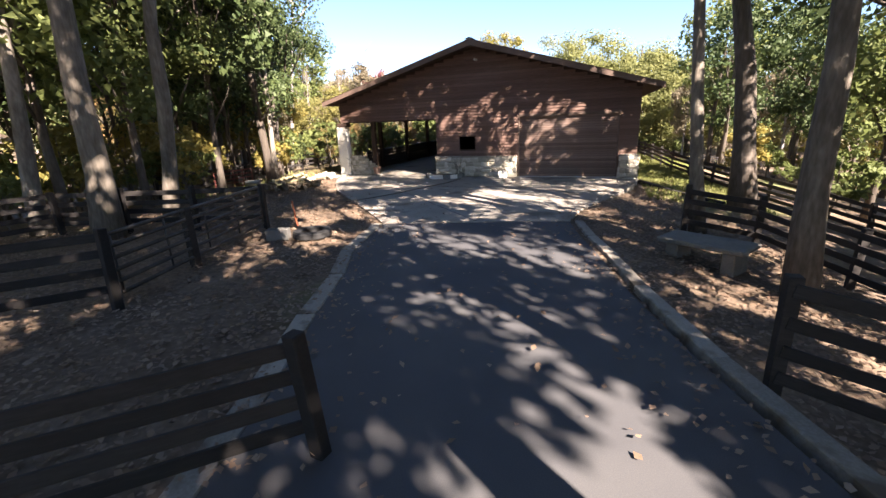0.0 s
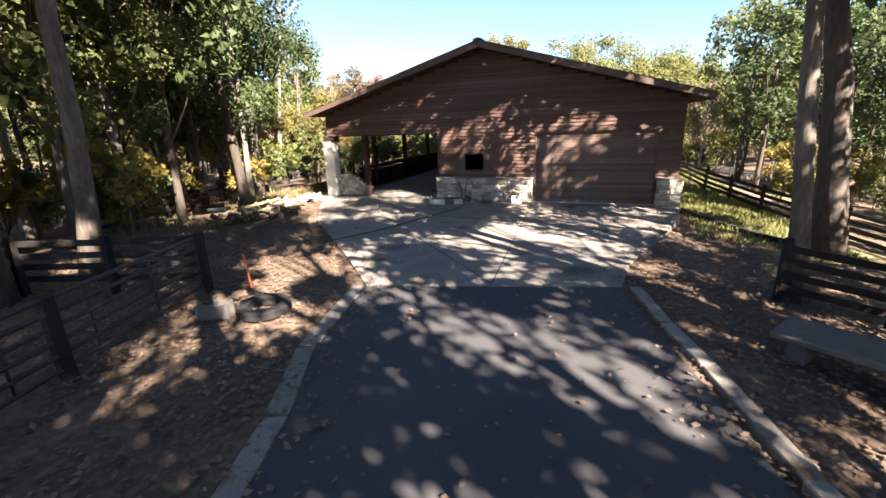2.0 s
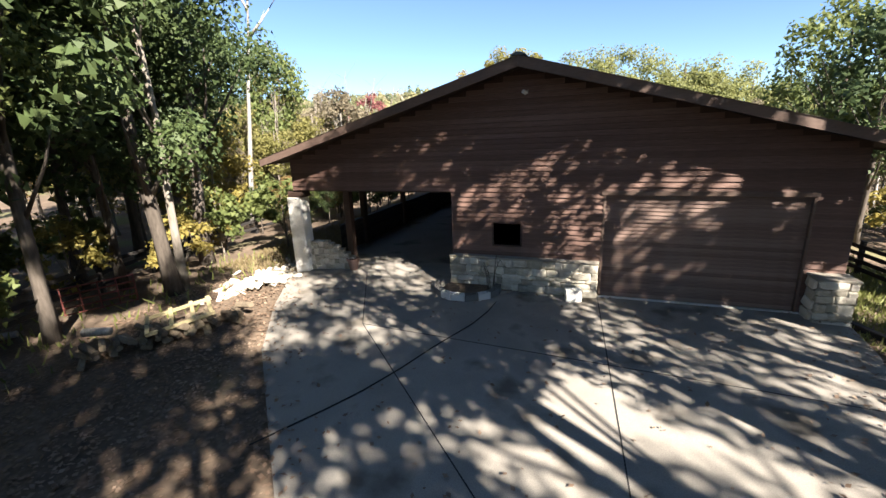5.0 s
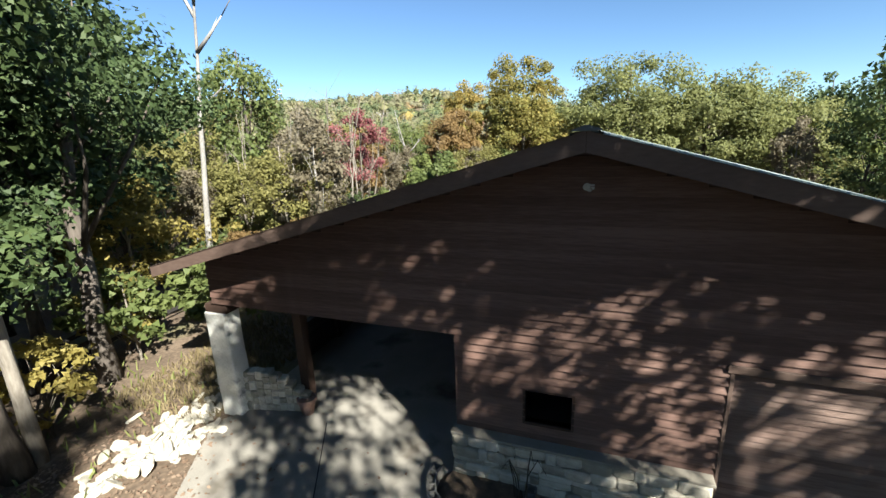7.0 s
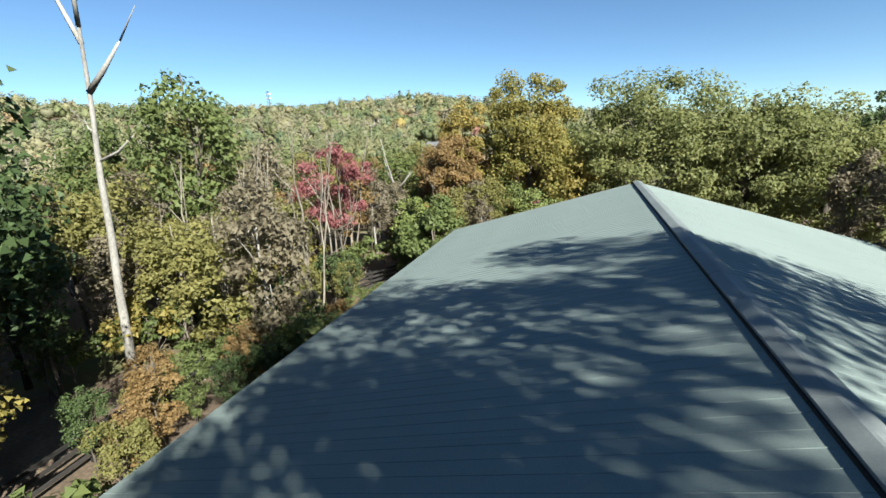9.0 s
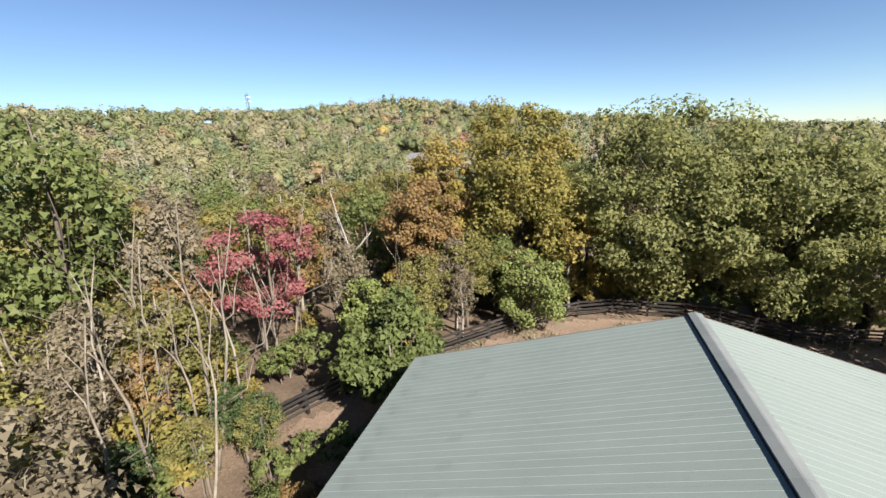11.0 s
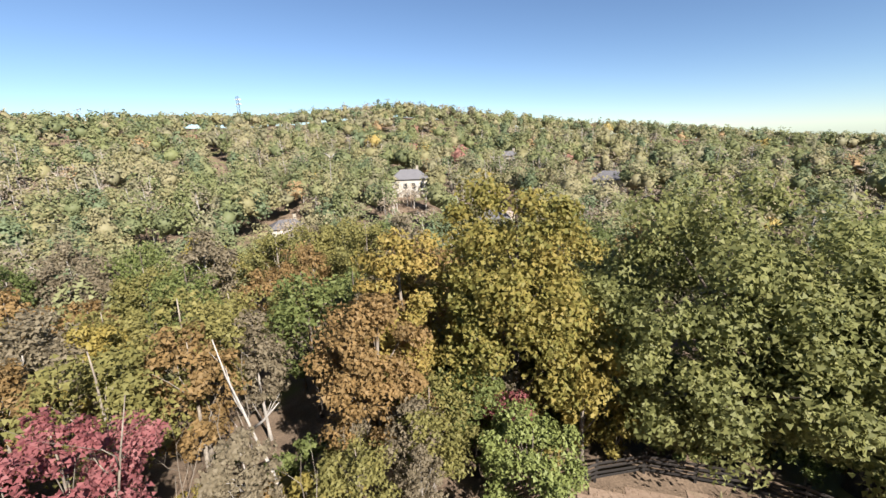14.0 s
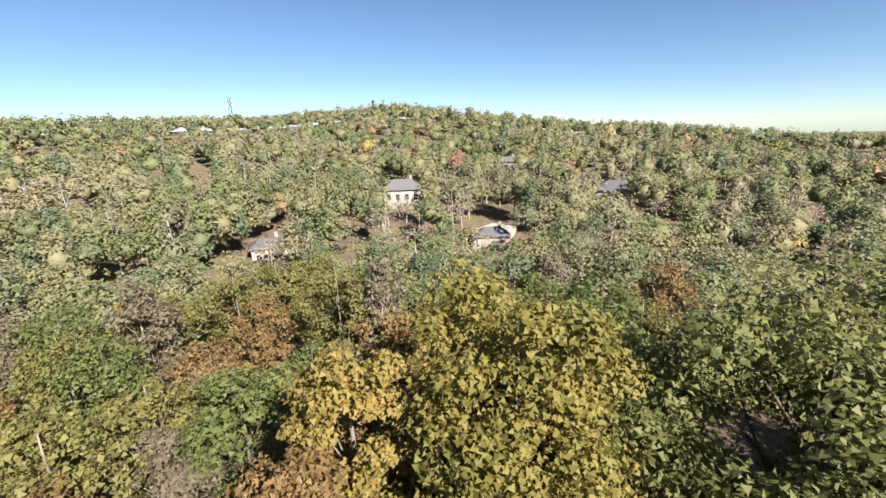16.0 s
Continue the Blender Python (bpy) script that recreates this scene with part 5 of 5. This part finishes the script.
grass("pasture_weeds", -12, 24, 22, 45, 9000, 0.42, L_SCRUB, "patches of green weeds in the pasture", 52,
      lambda x, y: fence_side(x, y) & (np.sin(x * 0.7 + 1.3 * np.sin(y * 0.35)) * np.sin(y * 0.55 + 0.8) > 0.15))
grass("bank_grass", 8.4, 13, -3.5, 20, 16000, 0.2, L_VERGE, "green grass on the bank beside the garage", 53)
grass("dry_verge", -12.5, -8.7, -0.6, 19, 13000, 0.2, L_GRASS, "dry yellow grass beside the carport", 54)
grass("fence_weeds", -14, -9.0, -9, 2, 350, 0.3, L_VERGE, "thin weeds on the shaded bank", 55)


# ---------------------------------------------------------------- far woods and houses
HOUSES = [  # x, y, floor, width, depth, storeys, turn, label
    (-49, 131, -1.4, 9.5, 8, 2, 20, "white two-storey house with a grey roof among far trees"),
    (-63, 94, -4.8, 6.5, 5, 1, 40, "low tan house with a shingle roof among far trees"),
    (4.5, 140, 0.4, 7.5, 7, 1, -10, "pale house with a grey hipped roof among far trees"),
    (-21.0, 109, -4.6, 6, 5, 1, 15, "small pale gabled house by a far drive"),
    (-27, 172, 5.2, 6, 5, 1, 0, "low white house far up the wooded hill"),
]
M_WHITEWALL = material("white_siding", [(0.30, 0.29, 0.26), (0.40, 0.385, 0.35)], 1, 0.8, 20, 0.1, 0.01)
M_FARROOF = material("grey_far_roof", [(0.075, 0.075, 0.085), (0.12, 0.12, 0.13)], 1, 0.9, 20, 0.1, 0.01, vary=0.4)
M_PANE = material("dark_window", [(0.02, 0.025, 0.03), (0.04, 0.045, 0.05)], 1, 0.2, 10, 0, 0)
for hx, hy, hz, w, d, st, turn, label in HOUSES:
    h = thing("house", pose(hx, hy, hz, 0, 0, turn), label, "house", "far houses")
    top = 3.0 * st + 0.4
    def hp_(name, bm, mat, parent=h):
        o = part(name, bm, mat, parent)
        return o
    hp_("wall", box(bmesh.new(), -w / 2, w / 2, -d / 2, d / 2, -3, top), M_WHITEWALL)
    bm = bmesh.new()
    a = [bm.verts.new(p) for p in ((-w / 2 - .5, -d / 2 - .5, top), (w / 2 + .5, -d / 2 - .5, top), (w / 2 + .5, d / 2 + .5, top), (-w / 2 - .5, d / 2 + .5, top), (-w / 4, 0, top + d * 0.3), (w / 4, 0, top + d * 0.3))]
    for f in ((0, 1, 5, 4), (1, 2, 5), (2, 3, 4, 5), (3, 0, 4), (3, 2, 1, 0)):
        bm.faces.new([a[i] for i in f])
    roof_ = hp_("roof", bm, M_FARROOF)
    hp_("chimney", box(bmesh.new(), w / 5, w / 5 + .7, 0.3, 1.0, top + 0.4, top + d * 0.3 + 0.9, 0.03), M_MORTAR, roof_)
    for s_ in range(st):
        for x in np.linspace(-w / 2 + 1.3, w / 2 - 1.3, 4):
            hp_("window", box(bmesh.new(), x - .5, x + .5, -d / 2 - .04, -d / 2 + .05, 0.9 + 3 * s_, 2.3 + 3 * s_, 0.02), M_PANE)
    hp_("door", box(bmesh.new(), -.5, .5, -d / 2 - .06, -d / 2 + .05, -0.1, 2.05, 0.02), M_BACKING)

drive = slab("road_far", [(-24, 106), (-18, 106), (-17, 118), (-23, 121), (-26, 113)], -12, 0, material("far_gravel", [(0.30, 0.25, 0.21), (0.42, 0.36, 0.31)], 0.5, 0.95, 8), "pale gravel drive before a far house", "driveway")
drive.location.z = -1.6

mast = thing("lattice_mast", (-228, 271, 22), "thin lattice radio mast on the far ridge", "mast")
for sx, sy in ((-1, -1), (1, -1), (0, 1)):
    link("leg", raw("leg", *tube_data([(sx * 1.2, sy * 1.2, -5), (sx * 0.7, sy * 0.7, 24)], [0.16, 0.13], 5)), M_STEEL, mast)
for k in range(9):
    z = 3 + k * 2.4
    s_ = -1 if k % 2 else 1
    link("brace", raw("brace", *tube_data([(-s_ * 1.1, -1.1, z), (s_ * 1.0, -1.0, z + 2.4)], [0.1, 0.1], 4)), M_STEEL, mast)
for z in (19, 22):
    link("antenna", raw("antenna", *tube_data([(-2.2, 0, z), (2.2, 0, z)], [0.4, 0.4], 6)), M_PALE, mast)
tall = make_bare("bare_pole_tree", "tall bare pale trunk above the far canopy", (-57.5, 104, ground_z(-57.5, 104)), 61, 15.5, 0.22, (0.2, 0), [(0.93, 1.2, 0, 0.8, 0.15), (0.95, -1.1, 0, 0.9, 0.15)], M_DEADWOOD)

# far canopy: one mass of crowns, coloured tree by tree
fr = np.random.default_rng(303)
FAR_P = np.array([0.14, 0.15, 0.14, 0.11, 0.14, 0.008, 0.012, 0.09, 0.09, 0.003, 0.10, 0.14])
parts_v, parts_m, parts_o, trunk_v, trunk_f = [], [], [], [], []
ball = bmesh.new()
bmesh.ops.create_icosphere(ball, subdivisions=1, radius=1)
ball_v = np.array([v.co[:] for v in ball.verts])
ball_f = np.array([[v.index for v in f.verts] for f in ball.faces])
ball.free()
core_v, core_k = [], []
for r0, r1, gap, per, size in ((40, 75, 4.0, 480, 0.46), (75, 120, 4.3, 300, 0.58), (120, 185, 5.0, 170, 0.78), (185, 345, 6.3, 90, 1.1)):
    area = math.radians(150) / 2 * (r1 ** 2 - r0 ** 2)
    count = int(area / gap ** 2)
    rr = np.sqrt(fr.uniform(r0 ** 2, r1 ** 2, count))
    aa = np.radians(fr.uniform(-56, 90, count))
    xs, ys = -6 - rr * np.sin(aa), 27 + rr * np.cos(aa)
    hs = height(xs, ys)
    zone = np.sin(xs * 0.05 + 1) + np.sin(ys * 0.06 + xs * 0.02)
    for x, y, z, zn in zip(xs, ys, hs, zone):
        if y < 47 and x > -30 or (x > -18 and x < 20 and y < 53):
            continue
        blocked = low = False
        for hx, hy, hz, w, d, st, *_ in HOUSES:
            ux, uy = (-6 - hx), (27 - hy)
            L = math.hypot(ux, uy)
            ux, uy = ux / L, uy / L
            along, across = (x - hx) * ux + (y - hy) * uy, abs((x - hx) * -uy + (y - hy) * ux)
            if -5 < along < (12 if st == 2 else 7) and across < w * 0.6:
                blocked = True
            elif 0 < along < (40 if st == 2 else 26) and across < w * 0.5:
                low = True
        if blocked or (-27 < x < -15 and 100 < y < 122):
            continue
        p = FAR_P.copy()
        p[[3, 6, 7, 8]] *= 1 + 0.6 * max(0, zn)
        p[[0, 1, 4, 10]] *= 1 + 0.6 * max(0, -zn)
        k = fr.choice(12, p=p / p.sum())
        H = fr.uniform(6.5, 12.0) * (0.8 if r0 < 75 else 1.0)
        if low:     # young thin growth below the houses
            H, k = H * 0.6, 7
        R = fr.uniform(2.7, 4.7) * (0.7 if k == 10 else 1)
        q = fr.normal(size=(7, 3))
        q /= np.linalg.norm(q, axis=1)[:, None]
        q[:, 2] = np.abs(q[:, 2]) * np.where(fr.random(7) < 0.8, 1, -0.6)
        q[0] = (0, 0, 1.05)
        pick = fr.integers(0, 7, per)
        d = fr.normal(size=(per, 3))
        d /= np.linalg.norm(d, axis=1)[:, None]
        d[:, 2] = np.abs(d[:, 2]) * np.where(fr.random(per) < 0.8, 1, -0.7)
        qr = fr.uniform(0.36, 0.58, 7)
        c = (q[pick] * 0.62 + d * (qr[pick] * fr.uniform(0.85, 1.05, per))[:, None]) * np.array((R, R, H * 0.36))
        mid_z = z + H * (0.62 if r0 < 185 else 0.42)
        c += np.array((x, y, mid_z))
        if k not in (7, 8) and r0 > 60:
            reach = np.clip((ball_v @ q.T * 0.62 + qr[None, :] * 0.78).max(1), 0.4, 1.1) * fr.uniform(0.5, 0.7, len(ball_v)) * (1.0 if r0 < 100 else 1.2)
            core_v.append(ball_v * reach[:, None] * np.array((R, R, H * 0.36)) + np.array((x, y, mid_z)))
            core_k.append(k)
        o_ = d * 0.6 + np.array((0, 0, 0.2))
        if k in (7, 8):
            c, o_ = c[: per // 2], o_[: per // 2]
        parts_o.append(o_)
        parts_v.append((c, size * fr.uniform(0.6, 1.3, len(c)) * (0.75 if k in (7, 8) else 1)))
        parts_m.append(np.full(len(c), k))
        if (k in (7, 8) or fr.random() < 0.06) and r0 < 185:
            w_ = 0.08 + 0.0006 * math.hypot(x + 6, y - 27)
            tube_data([(x, y, z - 0.5), (x + fr.uniform(-.4, .4), y, z + H * 0.5), (x + fr.uniform(-.8, .8), y, z + H * 1.0)], [w_ * 1.3, w_, w_ * 0.3], 4, trunk_v, trunk_f)
            for _ in range(3):
                q = z + H * fr.uniform(0.5, 0.8)
                tube_data([(x, y, q), (x + fr.uniform(-1.8, 1.8), y + fr.uniform(-1, 1), q + fr.uniform(0.8, 2))], [w_ * 0.6, w_ * 0.2], 3, trunk_v, trunk_f)
cen = np.concatenate([c for c, _ in parts_v])
siz = np.concatenate([s for _, s in parts_v])
mesh = leaf_mesh("far_woods", cen, siz, fr, 0.5, 0.8, out=np.concatenate(parts_o), spread=0.36, corners=3)
leaf_v = np.empty(len(mesh.vertices) * 3, np.float32)
mesh.vertices.foreach_get("co", leaf_v)
n_leaf, n_core = len(cen), len(core_v)
mesh.clear_geometry()
mesh.vertices.add(3 * n_leaf + n_core * len(ball_v))
mesh.vertices.foreach_set("co", np.concatenate([leaf_v, np.concatenate(core_v).astype(np.float32).ravel()]))
core_f = (ball_f.ravel()[None, :] + (3 * n_leaf + np.arange(n_core) * len(ball_v))[:, None]).ravel()
mesh.loops.add(3 * n_leaf + len(core_f))
mesh.loops.foreach_set("vertex_index", np.concatenate([np.arange(3 * n_leaf), core_f]).astype(np.int32))
mesh.polygons.add(n_leaf + len(core_f) // 3)
mesh.polygons.foreach_set("loop_start", np.concatenate([np.arange(n_leaf) * 3, 3 * n_leaf + np.arange(len(core_f) // 3) * 3]).astype(np.int32))
mesh.update(calc_edges=True)
mesh.polygons.foreach_set("use_smooth", np.concatenate([np.zeros(n_leaf, bool), np.ones(len(core_f) // 3, bool)]))
parts_m.append(np.repeat(np.array(core_k), len(ball_f)))
woods = new("far_woods", mesh)
for m_ in FAR_MATS:
    mesh.materials.append(m_)
mesh.polygons.foreach_set("material_index", np.concatenate(parts_m).astype(np.int32))
tagged(woods, "autumn woods covering the valley and far hills", "woods", kind="stuff")
tagged(link("far_trunks", raw("far_trunks", trunk_v, trunk_f), M_DEADWOOD), "pale bare trunks standing among the far woods", "trunks", kind="stuff")
